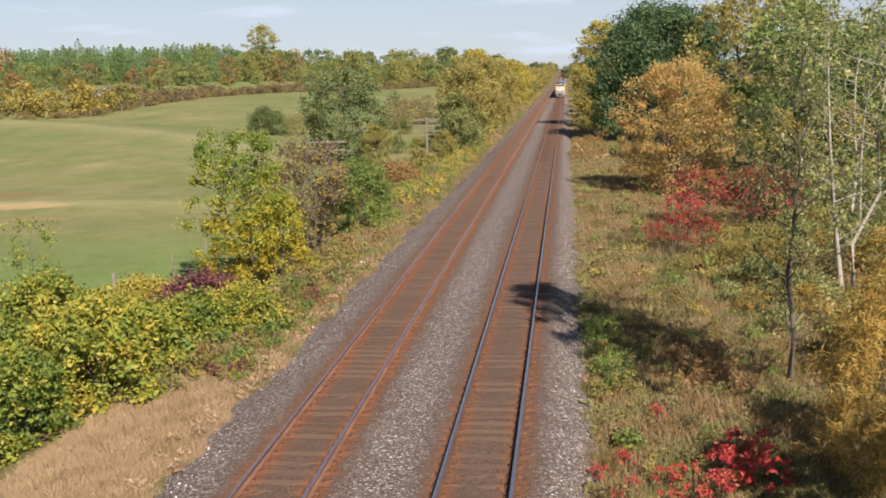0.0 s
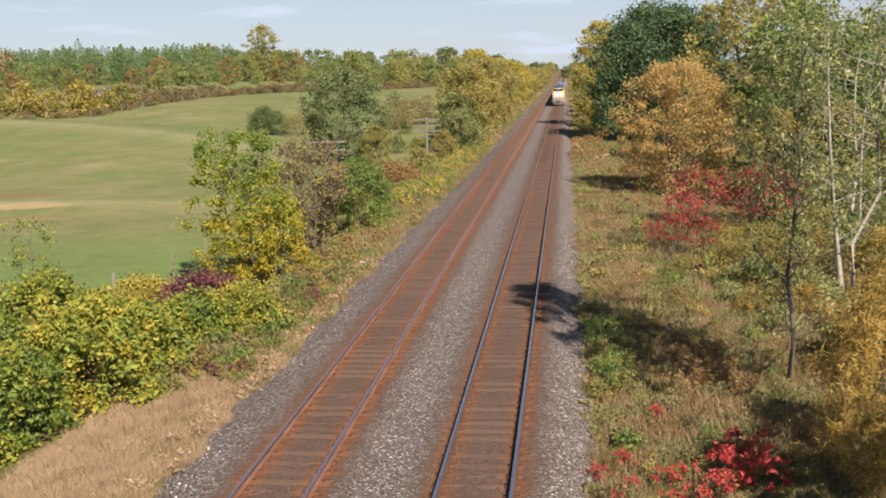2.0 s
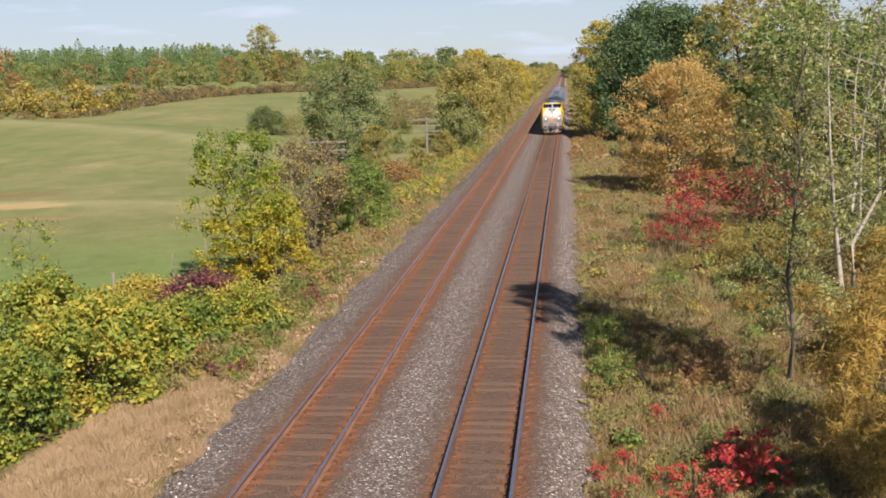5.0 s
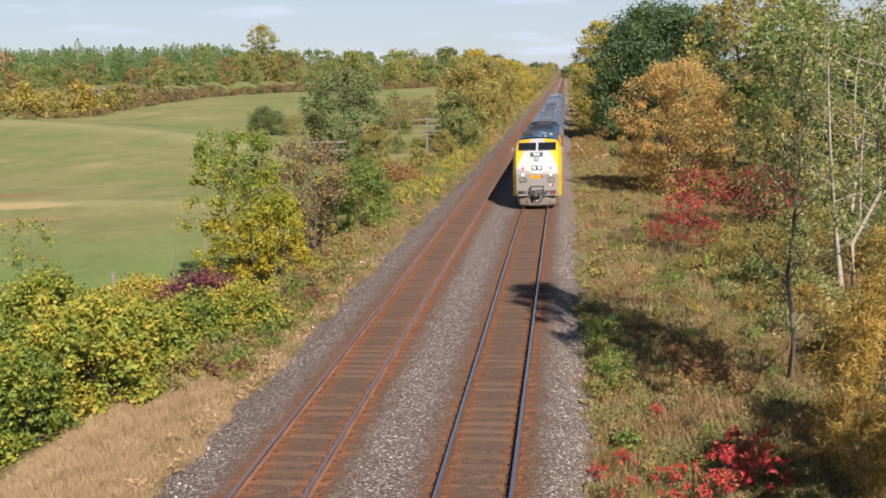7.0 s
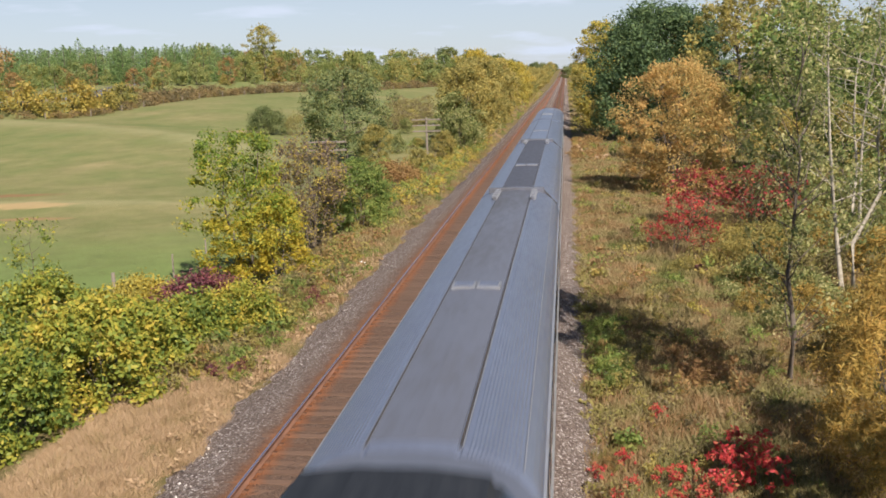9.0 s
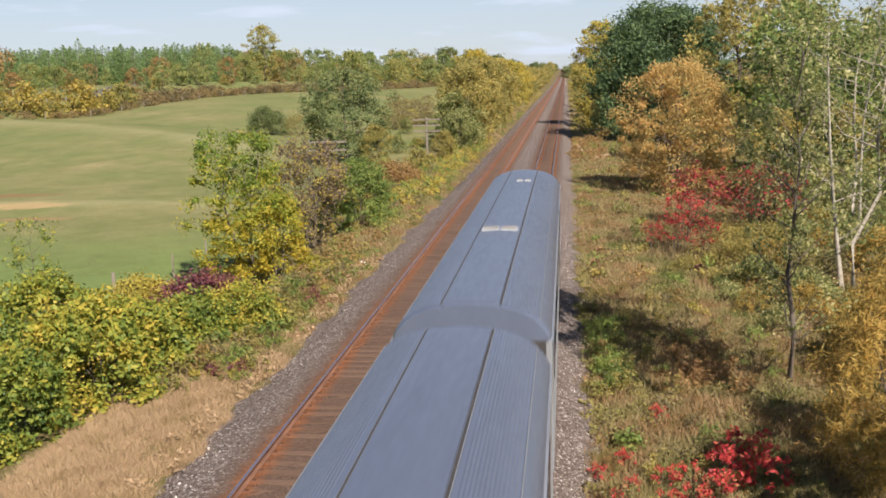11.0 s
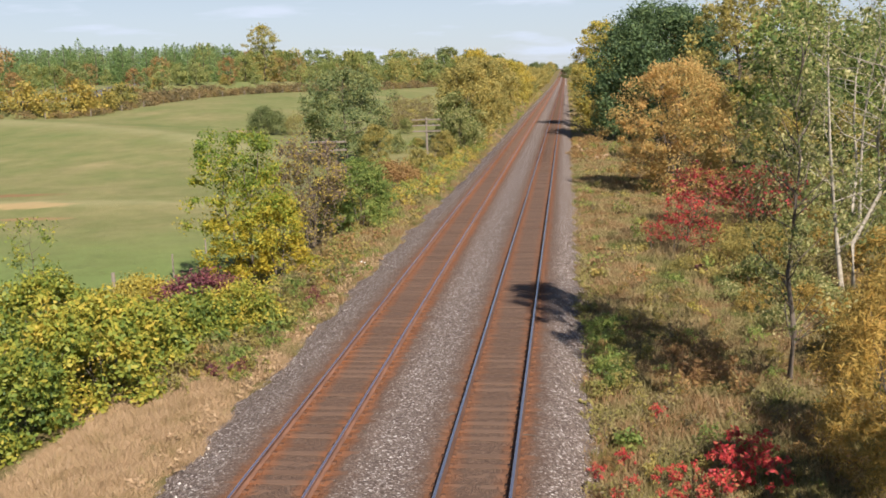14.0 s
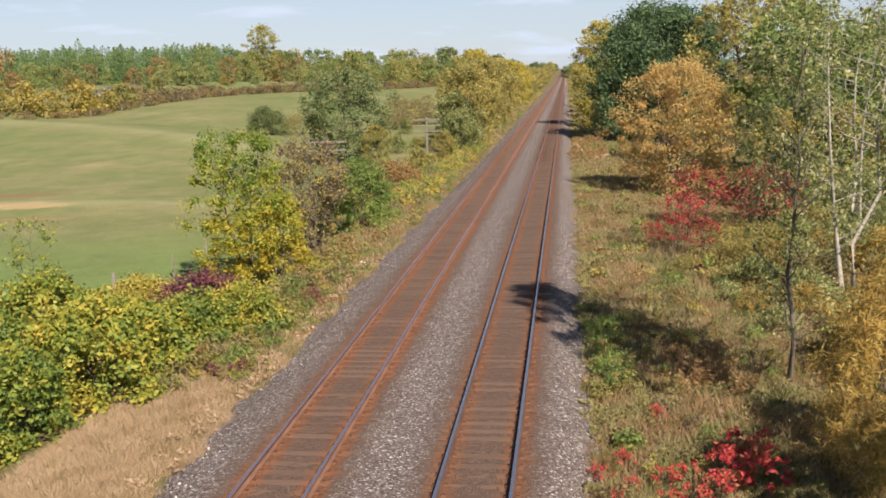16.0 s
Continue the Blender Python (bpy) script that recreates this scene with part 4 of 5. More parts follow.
for i in range(80):
    y = 26.0 + 11 * wr.random()
    again(wr.choice((weeds[0], weeds[0], weeds[4], weeds[1], weeds[5], weeds[3])), -9.3 - 0.045 * (y - 26) - 2.6 * wr.random() ** 1.2, y, wr.uniform(0, 360), wr.uniform(0.45, 1.1))


def weed_patch(name, material, n, seed, label, start=40.0, stretch=85.0, size=0.15, per=80):
    """Far weeds of one colour on both verges, joined."""
    rng = np.random.default_rng(seed)
    y = start + stretch * rng.uniform(0, 1, n) ** 1.3
    west = rng.uniform(0, 1, n) < 0.55
    x = np.where(west, -9.1 - 3.6 * rng.uniform(0, 1, n), 0.9 + (3.0 + 0.10 * np.minimum(y, 125 - 0.8 * (y - 125).clip(0, 110))) * rng.uniform(0, 1, n))
    big = rng.uniform(0.3, 0.75, n)
    C = []
    for k in range(5):
        C.append(np.stack([x + rng.normal(0, 0.35, n) * big, y + rng.normal(0, 0.35, n) * big, ground_z(x, y) + big * rng.uniform(0.1, 0.95, n), big * 0.45], 1))
    V, F = leaves(np.concatenate(C), 1.0, n * per, size, rng, 0.4, 0.0, True)
    tagged(new(name, mesh_of(name, V, F, material)), label, "weeds", kind="stuff")


def weed_drift(name, material, n, seed, xr, yr, label, size=0.12, per=90, low=0.25, high=0.5):
    """Low weeds of one colour strewn over a strip, joined."""
    rng = np.random.default_rng(seed)
    x, y, big = rng.uniform(*xr, n), rng.uniform(*yr, n), rng.uniform(low, high, n)
    C = np.concatenate([np.stack([x + rng.normal(0, 0.4, n) * big, y + rng.normal(0, 0.4, n) * big, ground_z(x, y) + big * rng.uniform(0.1, 1.0, n), big * 0.4], 1) for k in range(5)])
    V, F = leaves(C, 1.0, n * per, size, rng, 0.38, 0.0, True)
    tagged(new(name, mesh_of(name, V, F, material)), label, "weeds", kind="stuff")


# stray growth on the edges of the ballast, rusty and yellow growth farther along
weed_drift("edge_weeds", L_GREEN, 22, 111, (-9.8, -9.1), (29, 50), "green weeds straggling over the ballast edge", 0.10, 60, 0.18, 0.38)
weed_drift("edge_weeds", L_STRAW, 90, 112, (-9.6, -8.9), (19.5, 50), "straw-coloured tufts straggling over the ballast edge", 0.10, 60, 0.18, 0.36)
weed_drift("edge_weeds", L_SCRUB, 60, 113, (0.35, 0.9), (20, 60), "dull weeds straggling over the ballast edge", 0.10, 60, 0.18, 0.36)
weed_drift("rusty_growth", L_FAR_RUST, 70, 114, (0.7, 4.2), (98, 126), "rusty dry growth beside the line", 0.2, 60, 0.4, 0.8)
weed_drift("rusty_growth", L_FAR_RUST, 35, 115, (3.2, 5.0), (26.5, 32), "rusty dry growth in the verge")
weed_drift("goldenrod", L_LEMON, 110, 116, (-13.5, -9.6), (66, 128), "yellow goldenrod on the verge", 0.2, 60, 0.4, 0.9)
weed_drift("goldenrod", L_GREEN, 80, 117, (-13.5, -9.6), (66, 128), "green growth on the verge", 0.2, 60, 0.4, 0.9)
weed_patch("green_weeds", L_GREEN, 95, 101, "green weeds scattered over the verges")
weed_patch("golden_weeds", L_OLIVE, 110, 102, "golden-olive weeds scattered over the verges")
weed_patch("rusty_weeds", L_FAR_RUST, 60, 103, "rusty dry weeds scattered over the verges")
weed_patch("brown_weeds", L_SCRUB, 90, 104, "brown dry weeds scattered over the verges")

weed_patch("distant_golden_weeds", L_OLIVE, 260, 105, "golden-olive weeds along the distant verges", 100.0, 330.0, 0.32, 22)
weed_patch("distant_green_weeds", L_GREEN, 160, 106, "green weeds along the distant verges", 100.0, 330.0, 0.32, 22)
weed_patch("distant_straw_weeds", L_STRAW, 220, 107, "straw-coloured grass along the distant verges", 100.0, 330.0, 0.30, 22)

# ---- far country to the west ----
pine = tagged(conifer("pine_tree", 61, 14.6, 8.6, L_PINE, M_BARK, "green plantation pine on the far hill", "tree"), group="pine plantation")
far_a = tagged(plant("distant_tree", 62, 13.0, 9.5, L_FAR, M_BARK, "olive and gold tree of the far wood", "tree", "round", 0.04, 66, 19, 0.68, 0.12, simple=True, limbs=6), group="far wood")
far_b = tagged(plant("distant_tree", 63, 12.0, 9.0, L_FAR_GREEN, M_BARK, "green tree of the far wood", "tree", "round", 0.04, 66, 19, 0.68, 0.12, simple=True, limbs=6), group="far wood")
far_c = tagged(plant("distant_tree", 64, 12.0, 8.0, L_FAR_RUST, M_BARK, "rusty autumn tree of the far wood", "tree", "round", 0.04, 58, 19, 0.64, 0.12, simple=True, limbs=6), group="far wood")
hedge_a = tagged(plant("hedge_shrub", 65, 4.4, 5.4, L_HEDGE, M_BARK, "gold and green hedge shrub along the field edge", "shrub", "dome", 0.02, 34, 36, 0.40, 0.17, simple=True, stems=3, limbs=6), group="field hedge")
hedge_b = tagged(plant("hedge_shrub", 66, 2.4, 5.2, L_BRUSH, M_BARK, "dull brown hedge shrub along the field edge", "shrub", "dome", 0.02, 26, 26, 0.36, 0.17, simple=True, stems=3, limbs=6), group="field hedge")
plant_at(pine, -150, 300)
plant_at(far_a, -60, 440)
plant_at(far_b, -75, 455)
plant_at(far_c, -122, 205)
plant_at(hedge_a, -106, 172)
plant_at(hedge_b, -86.5, 246)
fr = random.Random(5)
for row in range(7):
    for i in range(26):
        again(pine, -194 + i * 3.5 - row * 4 + fr.uniform(-1.7, 1.7), 276 + row * 11 + fr.uniform(-5, 5) + i * 1.2, fr.uniform(0, 360), fr.uniform(0.95, 1.25), fr.uniform(0.76, 0.85) + 0.02 * row)
for row in range(3):
    for i in range(38):
        x = -122 + i * 5.6 + fr.uniform(-3, 3)
        if -25 < x < 14:
            continue
        y = 330 + row * 28 + max(0, x + 118) * 1.35 + fr.uniform(-8, 8)
        again(fr.choice((far_a, far_a, far_b, far_b, far_b, far_a, far_c)), x, y, fr.uniform(0, 360), fr.uniform(0.75, 1.15))
HEDGE = ((-118, 158), (-100.5, 174), (-93, 184), (-90.5, 194), (-88.5, 235), (-80, 266), (-67, 330), (-52, 425))
HEDGE_RUN = np.cumsum([0] + [math.dist(a, b) for a, b in zip(HEDGE, HEDGE[1:])])


def hedge_at(f):
    """Point of the field hedge at the share f of its length."""
    d = f * HEDGE_RUN[-1]
    return float(np.interp(d, HEDGE_RUN, [p[0] for p in HEDGE])), float(np.interp(d, HEDGE_RUN, [p[1] for p in HEDGE]))


for i in range(130):
    f = (i // 2) / 64
    back = 5.0 * (i % 2)
    hx, hy = hedge_at(f)
    x, y = hx + fr.uniform(-1.2, 1.2) - back * 0.5, hy + fr.uniform(-1.5, 1.5) + back
    kind = fr.choice((hedge_a, hedge_a, hedge_b)) if (f < 0.23 and i % 2) else hedge_b
    again(kind, x, y, fr.uniform(0, 360), (fr.uniform(0.5, 0.8) if f < 0.2 else fr.uniform(0.5, 1.15)) if kind is hedge_b else fr.uniform(1.0, 1.65))
for i in range(26):
    f = i / 25
    again(fr.choice((far_a, far_b, far_c)), -140 + 85 * f + fr.uniform(-4, 4), 236 + 200 * f ** 1.2 + fr.uniform(-4, 4), fr.uniform(0, 360), fr.uniform(0.35, 0.6))
for i in range(52):
    f = i / 51
    hx, hy = hedge_at(0.06 + 0.8 * f)
    again(fr.choice((far_a, far_b, far_c, far_b, hedge_a)), hx - (23 if f < 0.2 else 9) + fr.uniform(-3, 3), hy + (17 if f < 0.2 else 7) + fr.uniform(-3, 3), fr.uniform(0, 360), fr.uniform(0.38, 0.62))
for i in range(30):
    again(fr.choice((far_b, far_b, far_a)), -122 + 2.2 * i + fr.uniform(-3, 3), 300 + fr.uniform(0, 70) + 2.0 * i, fr.uniform(0, 360), fr.uniform(0.7, 1.0))
tall = plant("cottonwood_tree", 67, 16.4, 11.0, L_FAR, M_BARK, "tall cottonwood standing above the far wood", "tree", "round", 0.06, 150, 44, 0.42, 0.075, limbs=60, simple=True, inner=0.05)
plant_at(tall, -88, 290)
for x, y, s in ((-230, 480, 1.0), (-20, 620, 0.7), (-45, 470, 0.75), (30, 700, 0.7)):
    again(tall, x, y, 50, s)


far_d = tagged(plant("distant_tree", 68, 11.0, 10.0, L_FAR_DARK, M_BARK, "dull green tree at the end of the line of sight", "tree", "round", 0.02, 44, 40, 0.9, 0.17, limbs=6, simple=True), group="far wood")
plant_at(far_d, -26, 900)
for i in range(22):
    again(far_d, -110 + 10 * i + fr.uniform(-3, 3) + (14 if -12 < -110 + 10 * i < 6 else 0), 880 + fr.uniform(0, 120), fr.uniform(0, 360), fr.uniform(1.0, 1.4))
for x in (-44, -34, -25, -16, 9, 18, 28):
    again(far_d, x, 1480 + fr.uniform(0, 60), fr.uniform(0, 360), fr.uniform(1.0, 1.2))


# ---- grass ----
def blades(name, n, xr, yr, h, material, label, seed, keep=None, near_bias=1.6, w=0.012):
    rng = np.random.default_rng(seed)
    x = rng.uniform(*xr, n)
    y = yr[0] + (yr[1] - yr[0]) * rng.uniform(0, 1, n) ** near_bias
    if keep is not None:
        k = keep(x, y, rng)
        x, y = x[k], y[k]
    n = len(x)
    z = ground_z(x, y)
    hh = h * rng.uniform(0.45, 1.25, n) * (0.55 + 0.5 * np.abs(np.sin(x * 1.7 + np.sin(y * 1.1) * 2)) + 0.45 * np.abs(np.sin(x * 4.1 + 1.3 * y + np.sin(y * 3.7))))
    a = rng.uniform(0, 6.283, n)
    ww = w * (1 + y / 25) * rng.uniform(0.7, 1.5, n)
    lx, ly = rng.normal(0, 0.55, n) * hh, rng.normal(0, 0.55, n) * hh
    V = np.stack([np.stack([x - np.cos(a) * ww, y - np.sin(a) * ww, z - 0.03], 1), np.stack([x + np.cos(a) * ww, y + np.sin(a) * ww, z - 0.03], 1), np.stack([x + lx, y + ly, z + hh], 1)], 1).reshape(-1, 3)
    return tagged(new(name, mesh_of(name, V, np.arange(3 * n).reshape(-1, 3), material)), label, "grass", kind="stuff")


blades("dry_grass", 270000, (0.25, 16.0), (17.5, 110), 0.20, L_GRASS, "uncut dry grass and weeds beside the line", 71, lambda x, y, r: (x > 0.35 + 0.35 * np.sin(y * 0.8) + r.normal(0, 0.25, len(x))) & (x < 3.5 + y * 0.21), 1.8, 0.007)
blades("straw_grass", 155000, (-13.2, -8.2), (18, 34), 0.17, L_STRAW, "pale straw-coloured grass below the shrubs", 72, lambda x, y, r: x < -8.80 + 0.25 * np.sin(y * 0.9) + 0.15 * np.sin(y * 2.7) - r.exponential(0.25, len(x)), 1.0, 0.0048)
blades("verge_grass", 110000, (-13.0, -8.2), (30, 130), 0.24, L_GRASS, "mixed dry grass on the verge", 73, lambda x, y, r: x < -8.75 + 0.25 * np.sin(y * 0.9) + 0.15 * np.sin(y * 2.7) - r.exponential(0.35, len(x)), 1.5, 0.007)


# ---- posts and poles ----
def telegraph_pole(x, y, h, label, arms=3):
    root = tagged(new("telegraph_pole"), label, "utility pole", "old line of telegraph poles")
    root.location = (x, y, float(ground_z(x, y)))
    part("pole", rod(bmesh.new(), (0, 0, -0.3), (0.0, 0, h), 0.13, 0.10), M_POLE, root)
    for k in range(arms):
        z = h - 0.25 - 0.62 * k
        arm = part("crossarm", box(bmesh.new(), -1.55, 1.55, -0.17, -0.06, z - 0.06, z + 0.06, 0.01), M_POLE, root)
        for i in range(6):
            px = -1.3 + i * 0.52
            part("insulator", rod(bmesh.new(), (px, -0.115, z + 0.05), (px, -0.115, z + 0.14), 0.028, 0.02, 8), M_GLASSY, arm)
    return root


M_GLASSY = worn("grey_glass_insulator", (0.22, 0.25, 0.25), (0.2, 0.2, 0.2), 0.25, scale=8, amount=0.4)
telegraph_pole(-15.0, 107.5, 4.7, "weathered telegraph pole with three crossarms in the scrub")
telegraph_pole(-18.2, 75.0, 5.2, "weathered telegraph pole half hidden by trees", 2)


def fence_post(x, y, h, label, r=0.07):
    root = tagged(new("fence_post"), label, "fence post", "pasture fence")
    root.location = (x, y, float(ground_z(x, y)))
    part("post", rod(bmesh.new(), (0, 0, -0.2), (0.01, 0, h), r, r * 0.9, 8), M_POLE, root)
    return root


fence_post(-20.6, 42.5, 1.35, "grey wooden fence post at the pasture edge", 0.10)
for i in range(12):
    fence_post(-20.0 + 0.1 * i, 48.0 + i * 4.5, 1.2, "thin grey fence post at the pasture edge", 0.05)


def litter(x, y):
    bm = bmesh.new()
    bmesh.ops.create_grid(bm, x_segments=6, y_segments=6, size=0.14)
    rr = random.Random(2)
    for v in bm.verts:
        v.co.z = 0.10 + rr.uniform(-0.04, 0.06) - 0.9 * v.co.x ** 2
    bmesh.ops.solidify(bm, geom=bm.faces[:], thickness=0.006)
    root = tagged(new("litter"), "crumpled white plastic sheet in the dry grass", "litter")
    root.location = (x, y, float(ground_z(x, y)) + 0.12)
    part("sheet", bm, M_WHITE, root)


M_WHITE = worn("white_plastic", (0.75, 0.75, 0.74), (0.5, 0.48, 0.44), 0.4, scale=6, amount=0.4)
litter(-9.55, 45.2)
for i in range(30):
    f = i / 29
    hx, hy = hedge_at(f)
    fence_post(hx + 1.6, hy - 2.4, 1.3, "grey fence post along the field hedge", 0.09)

# country road beyond the hedge
M_ASPHALT = worn("grey_asphalt", (0.10, 0.10, 0.105), (0.16, 0.155, 0.15), 0.9, scale=0.8, amount=0.6)
RV, RF = [], []
for i in range(41):
    f = i / 40
    hx, hy = hedge_at(f)
    x, y = hx - 12 - 140 * max(0.0, f - 0.2), hy + 9 + 90 * max(0.0, f - 0.2)
    z = float(ground_z(x, y)) + 0.12
    RV += [(x - 3.2, y + 2.4, z), (x + 3.2, y - 2.4, z), (x + 3.6, y - 2.7, z - 0.6), (x - 3.6, y + 2.7, z - 0.6)]
for i in range(40):
    for j in range(4):
        RF.append((4 * i + j, 4 * i + (j + 1) % 4, 4 * i + 4 + (j + 1) % 4, 4 * i + 4 + j))
tagged(new("road", mesh_of("road", RV, RF, M_ASPHALT)), "grey country road beyond the field hedge", "road", kind="structure")


def stick(x, y, l, turn):
    root = tagged(new("stick"), "dark broken stick lying on the ballast", "debris")
    root.matrix_basis = pose(x, y, -0.01, 0, 0, turn)
    bm = rod(bmesh.new(), (-l / 2, 0, 0), (0.05, 0.02, 0.03), 0.018, 0.015, 6)
    rod(bm, (0.05, 0.02, 0.03), (l / 2, -0.03, 0.0), 0.015, 0.008, 6)
    part("twig", bm, M_BARK, root)


for x, y, l, turn in ((-4.75, 28.0, 0.45, -50), (-0.85, 22.2, 0.5, -30), (-4.85, 22.3, 0.35, -60), (-2.9, 23.6, 0.2, 20)):
    stick(x, y, l, turn)


# ---- the train ----
def paint(name, c, dirt=(0.10, 0.085, 0.07), rough=0.35, amount=0.35, **k):
    return worn(name, c, dirt, rough, 0.0, 1.2, amount, 0.5, **k)


P_WHITE = paint("silver_white_paint", (0.62, 0.62, 0.64), amount=0.15)
P_GREY = paint("warm_grey_paint", (0.27, 0.255, 0.24), amount=0.4)


def sooty_roof():
    """Blue paint, streaked with grime, blackened by exhaust towards the rear middle."""
    n = Nodes("sooty_blue_roof_paint")
    c = n.make("ShaderNodeTexCoord")
    sp = n.make("ShaderNodeSeparateXYZ")
    n.link(c.outputs["Object"], sp.inputs[0])
    ax, y = n.math("ABSOLUTE", sp.outputs["X"]), sp.outputs["Y"]
    big = n.noise(0.9, 6, 0.65)
    streak = n.noise(2.2, 6, 0.7, stretch=(2.5, 0.35, 1))
    blue = n.ramp(streak, [(0.30, (0.020, 0.050, 0.092)), (0.5, (0.034, 0.086, 0.155)), (0.72, (0.070, 0.125, 0.190))])
    along = n.ramp(n.math("ADD", n.math("MULTIPLY", y, 0.05), n.math("MULTIPLY", big, 0.22)), [(0.47, 0.0), (0.66, 1.0)])
    wide = n.math("ADD", n.math("MULTIPLY", ax, 0.5), n.math("MULTIPLY", big, 0.18))
    across = n.ramp(n.math("SUBTRACT", wide, n.math("MULTIPLY", n.math("MAXIMUM", n.math("SUBTRACT", y, 14.0), 0.0), 0.03)), [(0.44, 1.0), (0.60, 0.0)])
    soot = n.math("MULTIPLY", along, across)
    col = n.mix(n.math("MULTIPLY", soot, 0.93), blue, n.ramp(streak, [(0.3, (0.012, 0.0125, 0.014)), (0.7, (0.027, 0.027, 0.029))]))
    return n.done(col, n.math("ADD", n.math("MULTIPLY", soot, 0.25), 0.45), 0.0, 0.14)


P_BLUE = sooty_roof()
P_SOOT = paint("sooty_roof_paint", (0.030, 0.032, 0.036), (0.055, 0.055, 0.06), 0.7, 0.6)
P_DARK = paint("dark_underframe", (0.035, 0.033, 0.032), (0.10, 0.085, 0.07), 0.7, 0.6)
P_COUPLER = paint("oily_cast_steel", (0.075, 0.066, 0.060), (0.16, 0.13, 0.11), 0.55, 0.6)
P_PILOT = paint("dusty_pilot_paint", (0.36, 0.295, 0.25), (0.15, 0.11, 0.085), 0.6, 0.6)
P_STEEL = worn("fluted_stainless_steel", (0.42, 0.44, 0.47), (0.22, 0.23, 0.24), 0.42, 0.55, 0.5, 0.5, stretch=(1, 0.25, 1))
# the blue in this steel stands in for reflected sky
P_ROOF = worn("dull_sky_tinted_steel_roof", (0.165, 0.195, 0.270), (0.120, 0.138, 0.188), 0.36, 0.40, 0.45, 0.7, stretch=(1.5, 0.25, 1))
P_ROOF_MID = worn("grimy_roof_centre", (0.130, 0.142, 0.178), (0.085, 0.080, 0.078), 0.5, 0.25, 0.35, 0.95, stretch=(1, 0.2, 1))
P_ROOF_DARK = worn("weathered_dark_roof", (0.075, 0.080, 0.10), (0.045, 0.046, 0.055), 0.55, 0.2, 0.5, 0.6, stretch=(1, 0.2, 1))
P_GLASS = Nodes("dark_window_glass").done((0.010, 0.012, 0.016), 0.06, 0.0, 0.35)
P_RED = paint("red_paint", (0.50, 0.025, 0.035), amount=0.1)
P_MARKER = paint("dark_red_lens", (0.28, 0.02, 0.03), amount=0.2)
P_ORANGE = paint("orange_paint", (0.80, 0.30, 0.01), amount=0.1)
P_AMBER = paint("dull_yellow_lens", (0.42, 0.38, 0.07), amount=0.2)
P_BLUEGLASS = paint("pale_blue_glass", (0.16, 0.28, 0.40), amount=0.3)
P_NUMBER = paint("dark_teal_number_board", (0.03, 0.065, 0.07), amount=0.2)
P_PALE = paint("pale_metal_plate", (0.36, 0.38, 0.40), amount=0.5)
P_SILVER = paint("bright_metal_plate", (0.50, 0.52, 0.55), amount=0.3)
P_TRIM = paint("dull_steel_trim", (0.20, 0.215, 0.245), amount=0.5)
P_BRONZE = paint("sooty_bronze", (0.055, 0.047, 0.040), (0.015, 0.015, 0.015), 0.5, 0.8)


def glowing_lamp():
    n = Nodes("lit_headlamp")
    n.done((0.9, 0.9, 0.85), 0.2)
    n.bsdf.inputs["Emission Color"].default_value = (1.0, 0.95, 0.82, 1)
    n.bsdf.inputs["Emission Strength"].default_value = 1.3
    return n.mat


P_LIT = glowing_lamp()


def livery():
    """Yellow body, white nose that narrows to the roof, grey lower nose with a V edge, side graphics."""
    n = Nodes("locomotive_livery")
    c = n.make("ShaderNodeTexCoord")
    s = n.make("ShaderNodeSeparateXYZ")
    n.link(c.outputs["Object"], s.inputs[0])
    x, y, z = n.math("ABSOLUTE", s.outputs["X"]), s.outputs["Y"], s.outputs["Z"]
    drop = n.math("MAXIMUM", n.math("DIVIDE", n.math("SUBTRACT", 4.08, z), 1.62), 0.0)
    edge = n.math("ADD", n.math("MULTIPLY", n.math("POWER", drop, 0.72), 0.92), 0.27)
    white = n.math("LESS_THAN", x, n.math("MINIMUM", edge, 1.30))
    front = n.math("LESS_THAN", y, 2.9)
    white = n.math("MULTIPLY", white, front)
    vee = n.math("ADD", n.math("MULTIPLY", x, 0.24), 2.03)
    grey = n.math("MULTIPLY", n.math("LESS_THAN", z, vee), n.math("MULTIPLY", front, n.math("LESS_THAN", x, 1.30)))
    dirt = n.ramp(n.noise(1.4, 6, 0.65), [(0.45, 0.0), (0.8, 0.35)])
    slant = n.math("ADD", y, n.math("MULTIPLY", z, 0.6))
    back = n.ramp(n.math("DIVIDE", slant, 24.0), [(0.0, (0.66, 0.40, 0.010)), (0.30, (0.66, 0.40, 0.010)), (0.305, (0.10, 0.10, 0.10)), (0.345, (0.10, 0.10, 0.10)), (0.35, (0.66, 0.37, 0.010)), (0.52, (0.66, 0.37, 0.010)), (0.525, (0.45, 0.05, 0.11)), (0.70, (0.40, 0.07, 0.10)), (0.705, (0.25, 0.24, 0.23)), (1.0, (0.25, 0.24, 0.23))])
    for st in n.tree.nodes:
        if st.type == "VALTORGB" and len(st.color_ramp.elements) == 10:
            st.color_ramp.interpolation = "LINEAR"
    col = n.mix(white, back, (0.43, 0.43, 0.445))
    col = n.mix(grey, col, (0.27, 0.255, 0.24))
    col = n.mix(dirt, col, (0.16, 0.14, 0.12))
    return n.done(col, 0.35, 0.0, 0.5)


P_LIVERY = livery()
NZ = [0.62, 0.95, 2.0, 2.35, 2.7, 3.02, 3.34, 3.80, 4.03]
NY = [0.36, 0.33, 0.30, 0.50, 0.74, 0.96, 1.20, 1.75, 2.40]
NX = [1.50, 1.50, 1.50, 1.50, 1.50, 1.50, 1.47, 1.27, 1.09]


def nose_columns(xo):
    """Half widths of the nose's vertical edges and how far each lies behind the middle."""
    xp = min(1.27, xo * 0.95)
